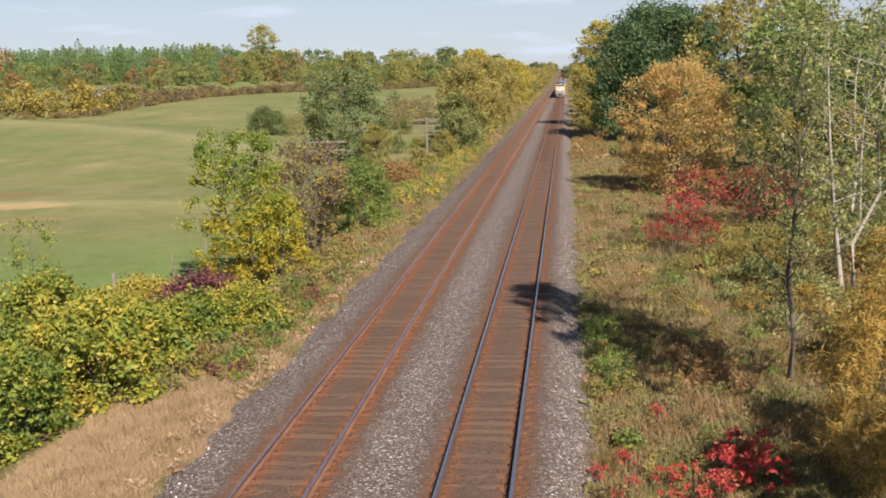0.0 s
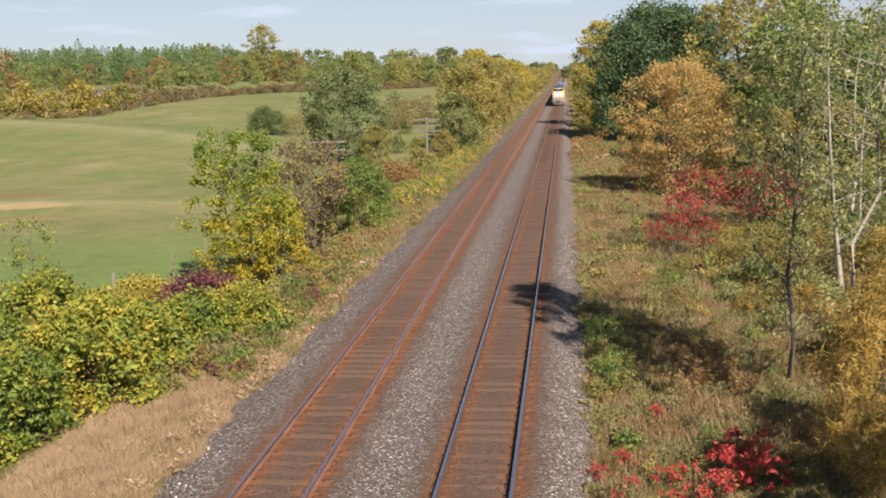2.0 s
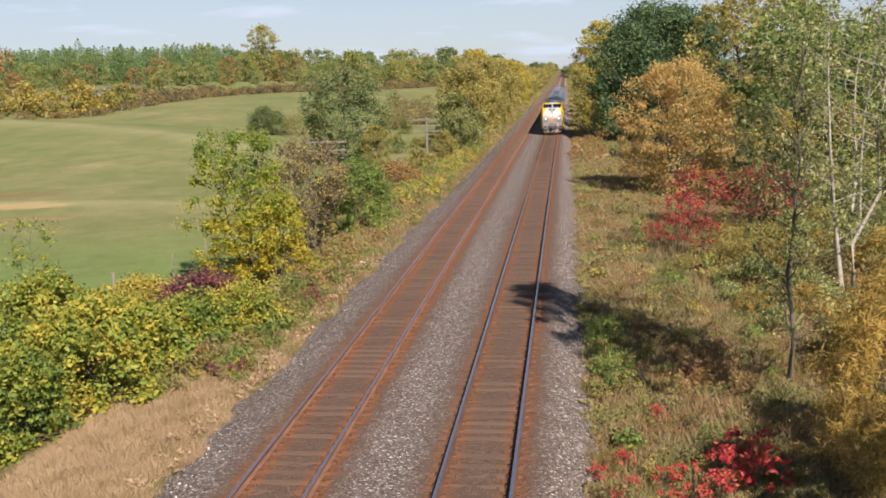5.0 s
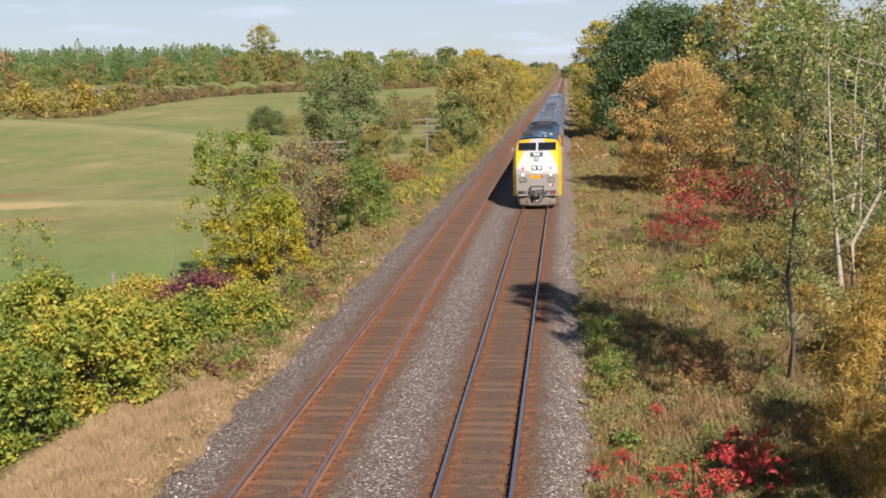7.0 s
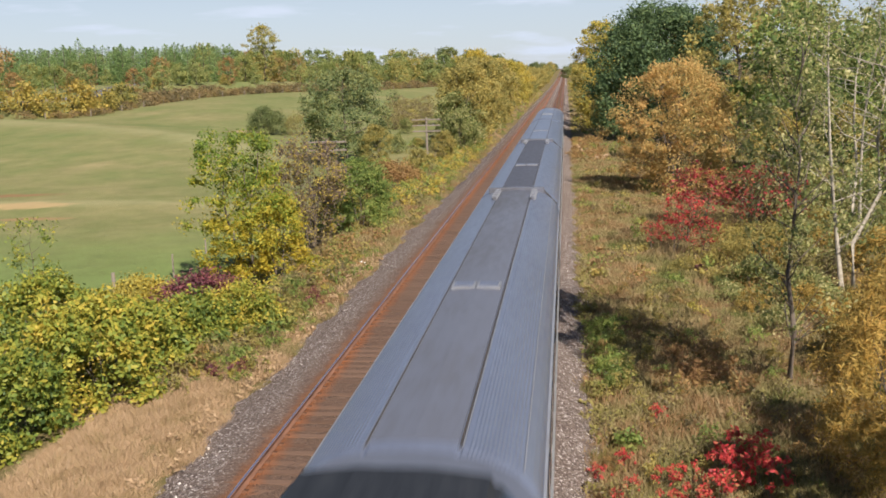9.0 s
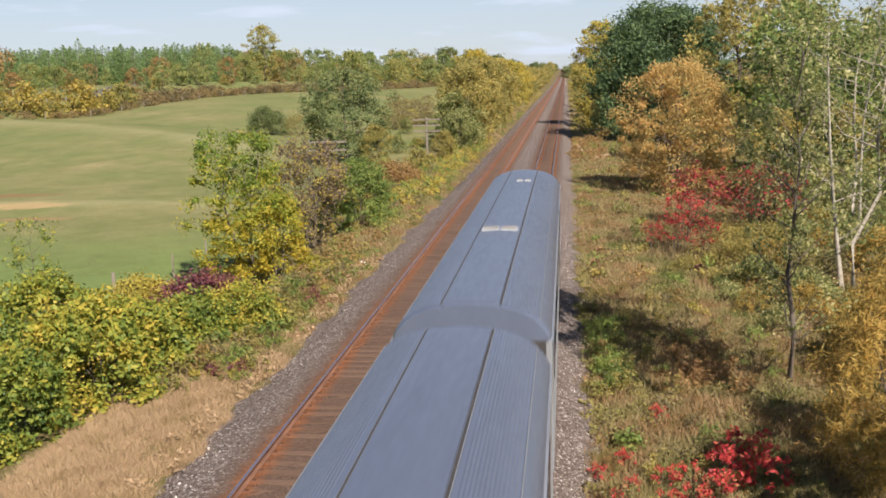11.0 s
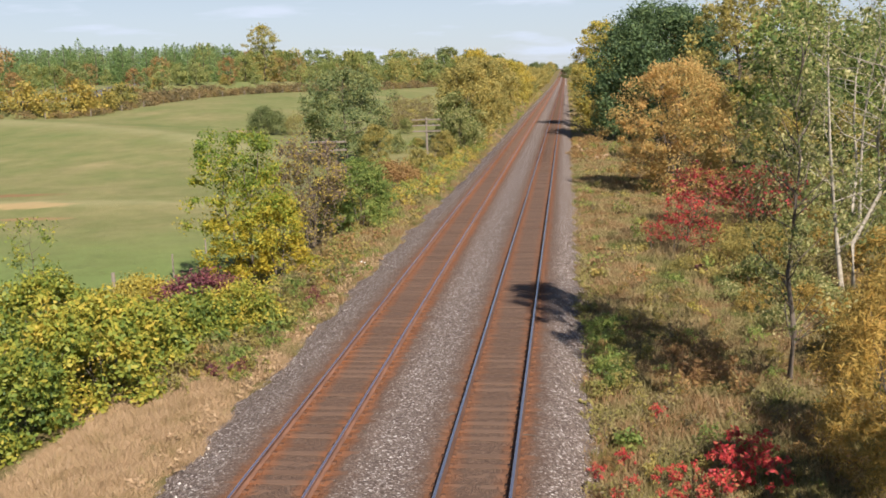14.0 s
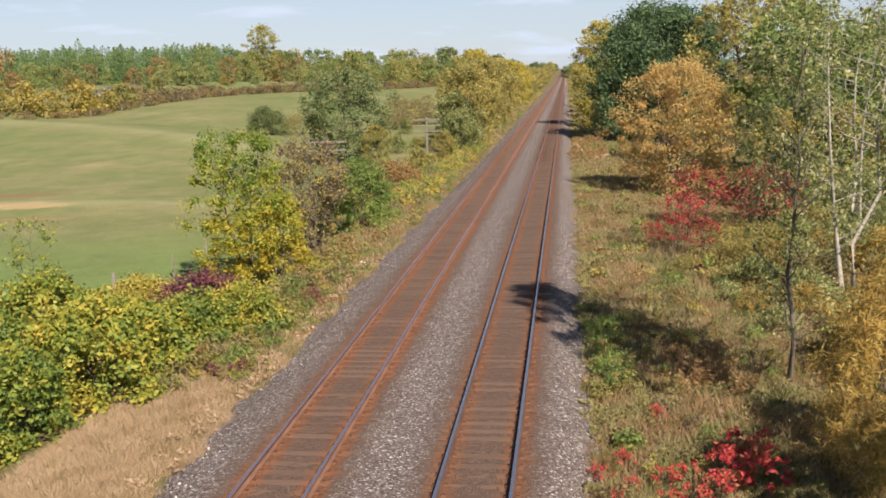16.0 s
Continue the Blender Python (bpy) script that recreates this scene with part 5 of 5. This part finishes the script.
    return [0.0, 0.42, 0.83, xp, (xp + xo) / 2, xo], [0.0, 0.0, 0.03, 0.08, 0.08 + 1.0 * (xo - xp), 0.08 + 2.5 * (xo - xp)]


def nose_y(x, z):
    xs, ys = nose_columns(float(np.interp(z, NZ, NX)))
    return float(np.interp(z, NZ, NY) + np.interp(abs(x), xs, ys))


def slab4(bm, corners, t):
    """Plate over four corners (outside seen counter-clockwise), t thick to the front."""
    p = [Vector(c) for c in corners]
    nrm = (p[1] - p[0]).cross(p[3] - p[0]).normalized()
    lo = [bm.verts.new(v - nrm * 0.02) for v in p]
    hi = [bm.verts.new(v + nrm * t) for v in p]
    bm.faces.new(hi)
    bm.faces.new(lo[::-1])
    for i in range(4):
        j = (i + 1) % 4
        bm.faces.new((lo[i], lo[j], hi[j], hi[i]))
    return bm


def nose_plate(x0, x1, z0, z1, t=0.02, shave=0.0):
    """Plate lying on the nose between the given limits."""
    return slab4(bmesh.new(), [(x0 + shave, nose_y(x0, z0), z0), (x1 - shave, nose_y(x1, z0), z0), (x1, nose_y(x1, z1), z1), (x0, nose_y(x0, z1), z1)], t)


def nose_lamp(x, z, r, depth=0.05, sides=16, squash=1.0):
    bm = bmesh.new()
    y = nose_y(x, z)
    dy = (nose_y(x, z + 0.05) - nose_y(x, z - 0.05)) / 0.1
    d = Vector((0, -1, dy)).normalized()
    rod(bm, Vector((x, y, z)) - d * 0.03, Vector((x, y, z)) + d * depth, r, r * 0.92, sides)
    return bm


def loft(sections, cap=True):
    """Skin over a row of closed cross sections: (y, [(x, z), ...])."""
    bm = bmesh.new()
    rings = [[bm.verts.new((x, y, z)) for x, z in pts] for y, pts in sections]
    k = len(rings[0])
    for a, b in zip(rings, rings[1:]):
        for j in range(k):
            bm.faces.new((a[j], a[(j + 1) % k], b[(j + 1) % k], b[j]))
    if cap:
        bm.faces.new(rings[0][::-1])
        bm.faces.new(rings[-1])
    bmesh.ops.recalc_face_normals(bm, faces=bm.faces)
    return bm


VEHICLES = []


def start_vehicle(name, label, category, offset):
    root = tagged(new(name), label, category, "passing passenger train")
    VEHICLES.append((root, offset))
    return root


def bogie(root, y, axle=1.37, r=0.50):
    b = part("bogie", box(box(box(bmesh.new(), -1.15, -0.98, y - 2.1, y + 2.1, 0.42, 0.80, 0.03), 0.98, 1.15, y - 2.1, y + 2.1, 0.42, 0.80, 0.03), -1.0, 1.0, y - 0.35, y + 0.35, 0.45, 0.75), P_DARK, root)
    for a in (-axle, axle):
        for s in (-1, 1):
            wheel = rod(bmesh.new(), (s * 0.69, y + a, r), (s * 0.83, y + a, r), r - 0.002, None, 24)
            rod(wheel, (s * 0.66, y + a, r), (s * 0.69, y + a, r), r + 0.0, r - 0.01, 24)
            part("wheel", wheel, P_DARK, b)


def locomotive():
    root = start_vehicle("locomotive", "yellow, white and grey diesel passenger locomotive with blue roof", "locomotive", 0.0)
    # nose and side walls as one skin
    bm = bmesh.new()
    grid = []
    for z, xo in zip(NZ, NX):
        half = nose_columns(xo)[0]
        droop = 0.09 if z > 4.0 else 0.0
        row = [bm.verts.new((x, nose_y(x, z), z - droop * (x / 1.09) ** 2)) for x in [-v for v in half[:0:-1]] + half]
        back = [bm.verts.new((-xo, 20.9, z - droop))], [bm.verts.new((xo, 20.9, z - droop))]
        grid.append(back[0] + row + back[1])
    for a, b in zip(grid, grid[1:]):
        for j in range(len(a) - 1):
            bm.faces.new((a[j], a[j + 1], b[j + 1], b[j]))
    bm.faces.new([g[-1] for g in grid] + [g[0] for g in grid[::-1]])
    bm.faces.new(grid[0])
    bmesh.ops.recalc_face_normals(bm, faces=bm.faces)
    body = part("body", bm, P_LIVERY, root)
    # roof with sloped shoulders
    half = [(1.255, 3.77), (1.275, 3.80), (1.11, 3.995), (0.6, 4.10), (0.0, 4.145)]
    top = half + [(-x, z) for x, z in half[-2::-1]]
    under = [(x * 0.97, z - 0.06) for x, z in top[::-1]]
    bm = bmesh.new()
    rings = []
    for y in (None, 3.0, 8.0, 20.95):
        rings.append([bm.verts.new((x, (2.42 + 0.55 * (abs(x) / 1.5) ** 2) if y is None else y, z)) for x, z in top + under])
    k = len(rings[0])
    for a, b in zip(rings, rings[1:]):
        for j in range(k):
            bm.faces.new((a[j], a[(j + 1) % k], b[(j + 1) % k], b[j]))
    bm.faces.new(rings[0][::-1])
    bm.faces.new(rings[-1])
    bmesh.ops.recalc_face_normals(bm, faces=bm.faces)
    roof = part("roof", bm, P_BLUE, root, "blue-grey roof")
    part("engine_hatch", loft([(8.6, [(0.88, 4.03), (0.86, 4.14), (0.4, 4.18), (-0.4, 4.18), (-0.86, 4.14), (-0.88, 4.03)]), (14.6, [(0.88, 4.03), (0.86, 4.14), (0.4, 4.18), (-0.4, 4.18), (-0.86, 4.14), (-0.88, 4.03)])]), P_BLUE, roof, "soot-blackened hatch")
    part("radiator_hatch", loft([(15.1, [(1.06, 4.0), (1.0, 4.13), (0.4, 4.20), (-0.4, 4.20), (-1.0, 4.13), (-1.06, 4.0)]), (20.9, [(1.06, 4.0), (1.0, 4.13), (0.4, 4.20), (-0.4, 4.20), (-1.0, 4.13), (-1.06, 4.0)])]), P_BLUE, roof, "soot-blackened hatch")
    part("duct", box(bmesh.new(), -0.45, 0.35, 14.68, 14.98, 4.08, 4.17, 0.02), P_BRONZE, roof, "brownish duct in the gap")
    part("vent", box(bmesh.new(), -0.85, -0.55, 14.68, 14.98, 4.06, 4.15, 0.02), P_PALE, roof)
    part("vent", box(bmesh.new(), 0.5, 0.72, 14.68, 14.98, 4.06, 4.15, 0.02), P_PALE, roof)
    for y in (16.9, 19.0):
        fan = rod(bmesh.new(), (0, y, 4.15), (0, y, 4.235), 0.72, 0.70, 28)
        f = part("fan_housing", fan, P_SOOT, roof)
        for k in range(6):
            a = k * math.pi / 6
            part("fan_bar", rod(bmesh.new(), (-0.64 * math.cos(a), y - 0.64 * math.sin(a), 4.243), (0.64 * math.cos(a), y + 0.64 * math.sin(a), 4.243), 0.012, None, 5), P_DARK, f)
    # horns and small roof gear
    horn = part("air_horn", box(bmesh.new(), -0.92, -0.38, 4.62, 4.78, 4.09, 4.19, 0.02), P_BRONZE, roof, "sooty air horn cluster")
    for i, x in enumerate((-0.92, -0.70, -0.50, -0.36)):
        part("trumpet", rod(bmesh.new(), (x, 4.75, 4.24), (x, 4.22 - 0.10 * (i % 2), 4.27), 0.045, 0.125, 14), P_BRONZE, horn)
    for i in range(7):
        part("exhaust_stub", rod(bmesh.new(), (-0.85 + i * 0.11, 8.35 + 0.07 * (i % 2), 4.08), (-0.85 + i * 0.11, 8.35 + 0.07 * (i % 2), 4.24), 0.055, 0.05, 10), P_BRONZE, roof)
    part("step_ridge", box(bmesh.new(), -0.25, 0.92, 8.28, 8.38, 4.06, 4.17, 0.015), P_SOOT, roof)
    for x, y, w2, l2, m in ((-0.46, 6.1, 0.15, 0.16, P_PALE), (0.32, 6.05, 0.17, 0.22, P_SILVER), (0.80, 5.8, 0.12, 0.22, P_SILVER), (-0.86, 5.8, 0.11, 0.14, P_GREY), (0.08, 7.7, 0.24, 0.10, P_PALE)):
        z = 4.125 if abs(x) < 0.6 else 4.09
        part("hatch_plate", box(bmesh.new(), x - w2, x + w2, y - l2, y + l2, z - 0.05, z + 0.012, 0.005), m, roof, "pale metal plate")
    part("roof_vent", box(bmesh.new(), 0.47, 0.56, 3.85, 4.3, 4.08, 4.17, 0.02), P_DARK, roof)
    for x in (0.10, 0.48):
        part("antenna_dome", rod(bmesh.new(), (x, 2.85, 4.09), (x, 2.85, 4.19), 0.075, 0.04, 14), P_PALE, roof)
    part("antenna", rod(bmesh.new(), (-0.9, 3.6, 4.05), (-0.9, 3.6, 4.4), 0.015, 0.008, 6), P_DARK, roof)
    part("grab_rail", rod(bmesh.new(), (0.98, 3.2, 4.10), (0.98, 8.2, 4.10), 0.018, None, 6), P_SOOT, roof)
    # cab glass
    for x0, x1 in ((-1.13, -0.09), (0.09, 1.13)):
        ws = part("windshield", nose_plate(x0, x1, 3.375, 3.765, 0.035), P_GLASS, body, "dark windshield pane")
        for a, b, c, d in ((x0 - 0.03, x0, 3.35, 3.79), (x1, x1 + 0.03, 3.35, 3.79), (x0, x1, 3.35, 3.375), (x0, x1, 3.765, 3.79)):
            part("gasket", nose_plate(a, b, c, d, 0.043), P_DARK, ws)
        part("wiper", rod(bmesh.new(), (x0 + 0.5, nose_y(x0 + 0.5, 3.36) - 0.075, 3.36), (x0 + 0.72, nose_y(x0 + 0.7, 3.6) - 0.085, 3.60), 0.012, None, 5), P_DARK, ws)
    # number board, lamps, marks on the nose
    board = part("number_board", nose_plate(-0.41, 0.35, 3.0, 3.24, 0.03), P_NUMBER, body, "dark board with white numerals")
    fc = bpy.data.curves.new("numeral", "FONT")
    fc.body, fc.size, fc.align_x, fc.align_y, fc.extrude, fc.offset = "905", 0.27, "CENTER", "CENTER", 0.006, 0.006
    tmp = bpy.data.objects.new("numeral", fc)
    scene.collection.objects.link(tmp)
    bpy.context.view_layer.update()
    me = bpy.data.meshes.new_from_object(tmp)
    bpy.data.objects.remove(tmp)
    me.materials.clear()
    me.materials.append(P_WHITE)
    num = child("numerals", me, board)
    dy = nose_y(0, 3.2) - nose_y(0, 3.04)
    num.matrix_basis = Matrix.Translation((-0.03, nose_y(0, 3.12) - 0.042, 3.12 + 0.022)) @ pose(0, 0, 0, 90 - math.degrees(math.atan2(dy, 0.16)), 0, 0)
    bell = part("bell_housing", nose_plate(-0.18, 0.12, 2.74, 2.96, 0.05), P_GREY, body)
    part("lens", nose_lamp(-0.03, 2.85, 0.095, 0.075), P_PALE, bell)
    twin = part("headlight_box", nose_plate(-0.32, 0.30, 2.22, 2.46, 0.03), P_NUMBER, body)
    for x in (-0.17, 0.15):
        part("headlight", nose_lamp(x, 2.34, 0.078, 0.05), P_LIT, twin)
    for x in (-0.86, 0.84):
        part("marker_light", nose_lamp(x, 2.335, 0.072, 0.04), P_MARKER, body, "red marker light")
        part("ditch_light", nose_lamp(x, 1.96, 0.070, 0.05), P_LIT, body, "lit white ditch light")
        side = 1 if x > 0 else -1
        bx = part("lamp_box", nose_plate(x - 0.215, x + 0.215, 1.50, 1.76, 0.02), P_DARK, body)
        part("amber_lens", nose_lamp(x + side * 0.09, 1.63, 0.085, 0.035), P_AMBER, bx)
        part("blue_pane", nose_plate(x - side * 0.095 - 0.075, x - side * 0.095 + 0.075, 1.545, 1.715, 0.03), P_BLUEGLASS, bx)
    for i in range(4):
        part("emblem_bar", nose_plate(-0.42 + i * 0.155, -0.268 + i * 0.155, 1.745, 1.925, 0.008), P_ORANGE, body, "orange emblem mark")
    part("emblem_leaf", slab4(bmesh.new(), [(0.20, 0.306, 1.83), (0.29, 0.306, 1.75), (0.38, 0.306, 1.83), (0.29, 0.306, 1.92)], 0.015), P_RED, body, "red emblem mark")
    part("red_bracket", nose_plate(0.92, 1.02, 1.24, 1.40, 0.03), P_RED, body)
    part("warning_label", nose_plate(0.72, 0.88, 1.29, 1.36, 0.008), P_WHITE, body)
    # mirrors and grab irons
    for s in (-1, 1):
        part("mirror", box(bmesh.new(), *sorted((s * 1.50, s * 1.61)), 1.92, 2.10, 3.0, 3.52, 0.03), P_GREY, body)
        part("hand_rail", rod(bmesh.new(), (s * 1.54, 2.75, 0.9), (s * 1.54, 2.75, 2.9), 0.02, None, 6), P_GREY, body)
        part("cab_window", box(bmesh.new(), *sorted((s * 1.49, s * 1.515)), 2.95, 3.8, 2.65, 3.25, 0.01), P_GLASS, body)
        for k in range(5):
            part("side_grille", box(bmesh.new(), *sorted((s * 1.49, s * 1.515)), 8.0 + k * 2.4, 9.9 + k * 2.4, 2.2, 3.1, 0.01), P_DARK, body)
    # pilot, coupler, pockets
    prow = [(-1.30, 0.62), (-1.12, 0.22), (-0.55, 0.04), (0.0, 0.0), (0.55, 0.04), (1.12, 0.22), (1.30, 0.62)]
    bm = bmesh.new()
    rows = [[bm.verts.new((x * k, y + o, z)) for x, y in prow] for z, k, o in ((0.06, 0.86, 0.06), (0.16, 0.93, 0.0), (0.60, 0.98, 0.06), (0.72, 0.98, 0.14))]
    for a, b in zip(rows, rows[1:]):
        for j in range(len(a) - 1):
            bm.faces.new((a[j], a[j + 1], b[j + 1], b[j]))
    bmesh.ops.solidify(bm, geom=bm.faces[:], thickness=0.05)
    bmesh.ops.recalc_face_normals(bm, faces=bm.faces)
    pilot = part("pilot", bm, P_PILOT, root, "dusty grey pilot plate")
    for s in (-1, 1):
        # solid dark block: the shade of the step recess is in its colour
        part("step_pocket", box(bmesh.new(), *sorted((s * 0.50, s * 1.12)), 0.13, 0.42, 0.70, 1.0, 0.02), P_DARK, pilot, "dark block in place of a shaded step recess")
        part("step", box(bmesh.new(), *sorted((s * 0.50, s * 1.16)), 0.02, 0.36, 0.70, 0.78, 0.02), P_GREY, pilot)
        for k in range(3):
            part("hose", rod(bmesh.new(), (s * (0.60 + 0.09 * k), 0.10, 0.80), (s * (0.60 + 0.09 * k), 0.12, 0.98), 0.022, None, 6), P_PALE, pilot)
    part("red_valve", rod(bmesh.new(), (0.93, 0.02, 0.88), (0.93, 0.12, 0.88), 0.07, None, 12), P_RED, pilot)
    # solid block too, coloured dark for the shade inside the pocket
    cp = part("coupler_pocket", box(bmesh.new(), -0.42, 0.42, 0.14, 0.45, 0.60, 1.28, 0.02), P_DARK, root, "dark block in place of the shaded coupler pocket")
    part("pocket_plate", box(bmesh.new(), -0.34, 0.34, 0.08, 0.16, 1.06, 1.20, 0.015), P_GREY, cp)
    knuckle = part("coupler", box(box(bmesh.new(), -0.15, 0.15, -0.20, 0.3, 0.68, 1.0, 0.05), -0.24, 0.24, -0.05, 0.12, 0.62, 1.04, 0.05), P_COUPLER, cp)
    part("knuckle", box(bmesh.new(), -0.21, 0.02, -0.36, -0.16, 0.66, 0.98, 0.07), P_COUPLER, knuckle)
    part("pin", rod(bmesh.new(), (-0.10, -0.27, 0.60), (-0.10, -0.27, 1.04), 0.035, None, 8), P_DARK, knuckle)
    part("guard", box(bmesh.new(), 0.12, 0.25, -0.30, 0.0, 0.68, 0.98, 0.05), P_COUPLER, knuckle)
    part("uncoupling_lever", rod(bmesh.new(), (-1.05, 0.02, 1.03), (-0.12, -0.10, 1.05), 0.016, None, 6), P_GREY, cp)
    for hx, hz in ((-0.30, 0.50), (0.30, 0.46)):
        part("brake_hose", rod(rod(bmesh.new(), (hx, 0.06, 0.86), (hx * 1.05, -0.10, hz + 0.1), 0.034, None, 8), (hx * 1.05, -0.10, hz + 0.1), (hx * 0.55, -0.12, hz - 0.08), 0.034, None, 8), P_DARK, cp)
    part("air_hose", rod(bmesh.new(), (0.34, 0.05, 0.72), (-0.05, -0.12, 0.36), 0.035, None, 8), P_PALE, cp)
    for s in (-1, 1):
        part("buffer_beam", box(bmesh.new(), *sorted((s * 0.24, s * 0.46)), -0.02, 0.3, 0.55, 0.98, 0.05), P_DARK, cp)
    # running gear
    part("fuel_tank", box(bmesh.new(), -1.25, 1.25, 7.6, 13.4, 0.20, 0.66, 0.06), P_DARK, root)
    bogie(root, 4.1)
    bogie(root, 17.0)
    return root


def coach(offset, style, label):
    """Stainless coach: fluted walls, ribbed roof with two long seams, vents and end frames."""
    L = 25.5
    root = start_vehicle("passenger_coach", label, "railway coach", offset)
    wall = [(1.50, 0.75)]
    z = 0.80
    while z < 1.75:
        wall += [(1.52, z), (1.52, z + 0.05), (1.50, z + 0.065), (1.50, z + 0.085)]
        z += 0.10
    wall += [(1.51, 1.8), (1.51, 3.05), (1.50, 3.3)]
    sec = wall + [(-x, zz) for x, zz in wall[::-1]]
    body = part("body", loft([(0.0, sec), (L, sec)]), P_STEEL, root, "fluted stainless steel body")

    def arc(x):
        a = abs(x) / 1.50
        return 3.30 + 0.70 * (1 - a ** 2.6) ** 0.62

    xs = [1.50, 1.48, 1.44, 1.38, 1.30]
    x = 1.26
    while x > 0.62:
        xs.append(round(x, 3))
        x -= 0.024
    pts = [(xx, arc(xx) + (0.011 if (4 < i < len(xs) - 1 and i % 2) else 0.0)) for i, xx in enumerate(xs)]
    pts += [(0.60, arc(0.6)), (0.575, arc(0.575) - 0.03), (0.545, arc(0.545) - 0.03)]
    mid = [(0.52, arc(0.52) + 0.004), (0.3, arc(0.3) + 0.004), (0.0, 4.006)]
    top = pts + mid + [(-a, b) for a, b in (pts + mid)[-2::-1]]
    low = [(-1.44, 3.28), (1.44, 3.28)]
    inset = [(x * 0.965, 3.3 + (zz - 3.3) * 0.94) for x, zz in top] + low
    roof = part("roof", loft([(0.0, inset), (0.18, top + low), (L - 0.18, top + low), (L, inset)]), P_ROOF, root, "ribbed blue-grey steel roof")
    mm = {"mid": P_ROOF_MID, "dark": P_ROOF_DARK, "plain": P_ROOF}[style]
    arch = [(-0.53, arc(0.53) + 0.012), (-0.3, arc(0.3) + 0.013), (0, 4.02), (0.3, arc(0.3) + 0.013), (0.53, arc(0.53) + 0.012)]
    part("centre_panel", loft([(0.25, arch + [(0.53, 3.9), (-0.53, 3.9)]), (L - 0.25, arch + [(0.53, 3.9), (-0.53, 3.9)])]), mm, roof, "smooth centre strip of the roof")
    for s in (-0.56, 0.56):
        part("seam", box(bmesh.new(), s - 0.017, s + 0.017, 0.2, L - 0.2, 3.9, arc(0.56) - 0.012), P_DARK, roof)
        part("ridge", box(bmesh.new(), s + 0.022, s + 0.036, 0.2, L - 0.2, 3.9, arc(0.585) + 0.012), P_TRIM, roof)
    for s in (-1, 1):
        part("drip_rail", box(bmesh.new(), *sorted((s * 1.28, s * 1.295)), 0.2, L - 0.2, arc(1.295) - 0.03, arc(1.285) + 0.022), P_TRIM, roof)
        part("cornice", box(bmesh.new(), *sorted((s * 1.49, s * 1.535)), 0.05, L - 0.05, 3.24, 3.29, 0.008), P_TRIM, roof)
    vents = [8.7] if offset < 90 else [8.8, 20.8]
    for v in vents:
        small = 0.5 if v == 20.8 else 1.0
        for c in (-0.25, 0.25):
            cx = c if small == 1.0 else c * 0.6 + 0.15
            half = 0.235 * (1 if small == 1 else 0.5)
            f = part("vent_frame", box(bmesh.new(), cx - half, cx + half, v - half, v + half, 3.9, 4.055, 0.01), P_PALE if offset > 90 else P_TRIM, roof, "pale vent frame")
            for k in range(6):
                yy = v - half * 0.75 + k * half * 0.3
                part("vent_slat", box(bmesh.new(), cx - half * 0.8, cx + half * 0.8, yy - half * 0.06, yy + half * 0.06, 4.05, 4.07), P_GREY if offset > 90 else P_ROOF, f)
    if style != "plain":
        for s in (-0.62, 0.66):
            b = part("end_bracket", box(bmesh.new(), s - 0.06, s + 0.06, 22.7, 25.1, 3.86, 4.06, 0.03), P_ROOF_MID, roof, "long grey roof bracket")
            for k in range(4):
                part("clamp", box(bmesh.new(), s - 0.10, s + 0.10, 22.8 + k * 0.6, 22.92 + k * 0.6, 3.86, 4.09, 0.02), P_TRIM, b)
        part("end_bar", box(bmesh.new(), -1.0, 1.0, 25.12, 25.3, 3.86, 4.09, 0.03), P_ROOF_MID, roof)
        part("cable", rod(bmesh.new(), (0.95, 25.2, 4.0), (1.45, 25.0, 3.5), 0.03, None, 8), P_DARK, roof)
    win = bmesh.new()
    box(win, -0.012, 0.012, -0.55, 0.55, 1.95, 2.75, 0.008)
    wm = bpy.data.meshes.new("window")
    win.to_mesh(wm)
    win.free()
    wm.materials.append(P_GLASS)
    for s in (-1, 1):
        part("letterboard", box(bmesh.new(), *sorted((s * 1.505, s * 1.518)), 0.3, L - 0.3, 2.86, 3.08), P_ROOF, body)
        for k in range(13):
            wo = child("window", wm, body)
            wo.location = (s * 1.512, 2.6 + k * 1.7, 0)
    for y0, y1 in ((-0.42, 0.0), (L, L + 0.16)):
        part("diaphragm", box(bmesh.new(), -0.62, 0.62, y0, y1, 0.9, 3.15, 0.04), P_DARK, root, "black rubber gangway")
    part("end_wall", box(bmesh.new(), -1.40, 1.40, -0.012, 0.05, 0.9, 3.3), P_DARK, root)
    part("underframe", box(bmesh.new(), -1.2, 1.2, 0.6, L - 0.6, 0.42, 0.80, 0.04), P_DARK, root)
    part("coupler", box(bmesh.new(), -0.15, 0.15, L, L + 0.45, 0.62, 0.9, 0.03), P_DARK, root)
    bogie(root, 3.6, 1.3, 0.46)
    bogie(root, L - 3.6, 1.3, 0.46)
    return root


locomotive()
coach(21.95, "mid", "stainless steel passenger coach with ribbed roof and grimy centre strip")
coach(21.95 + 25.95, "dark", "stainless steel passenger coach with dark weathered roof strip")
coach(74.2, "plain", "stainless steel passenger coach with plain blue-grey roof")
coach(101.2, "plain", "last stainless steel coach with pale roof vents")

TRAIN_X, SPEED, NOSE_AT_START = -1.80, 36.02, 312.93


def motions():
    for ob, offset in VEHICLES:
        walk(ob, [(float(t), pose(TRAIN_X, NOSE_AT_START + offset - SPEED * t, RAIL_TOP)) for t in range(17)])


motions()
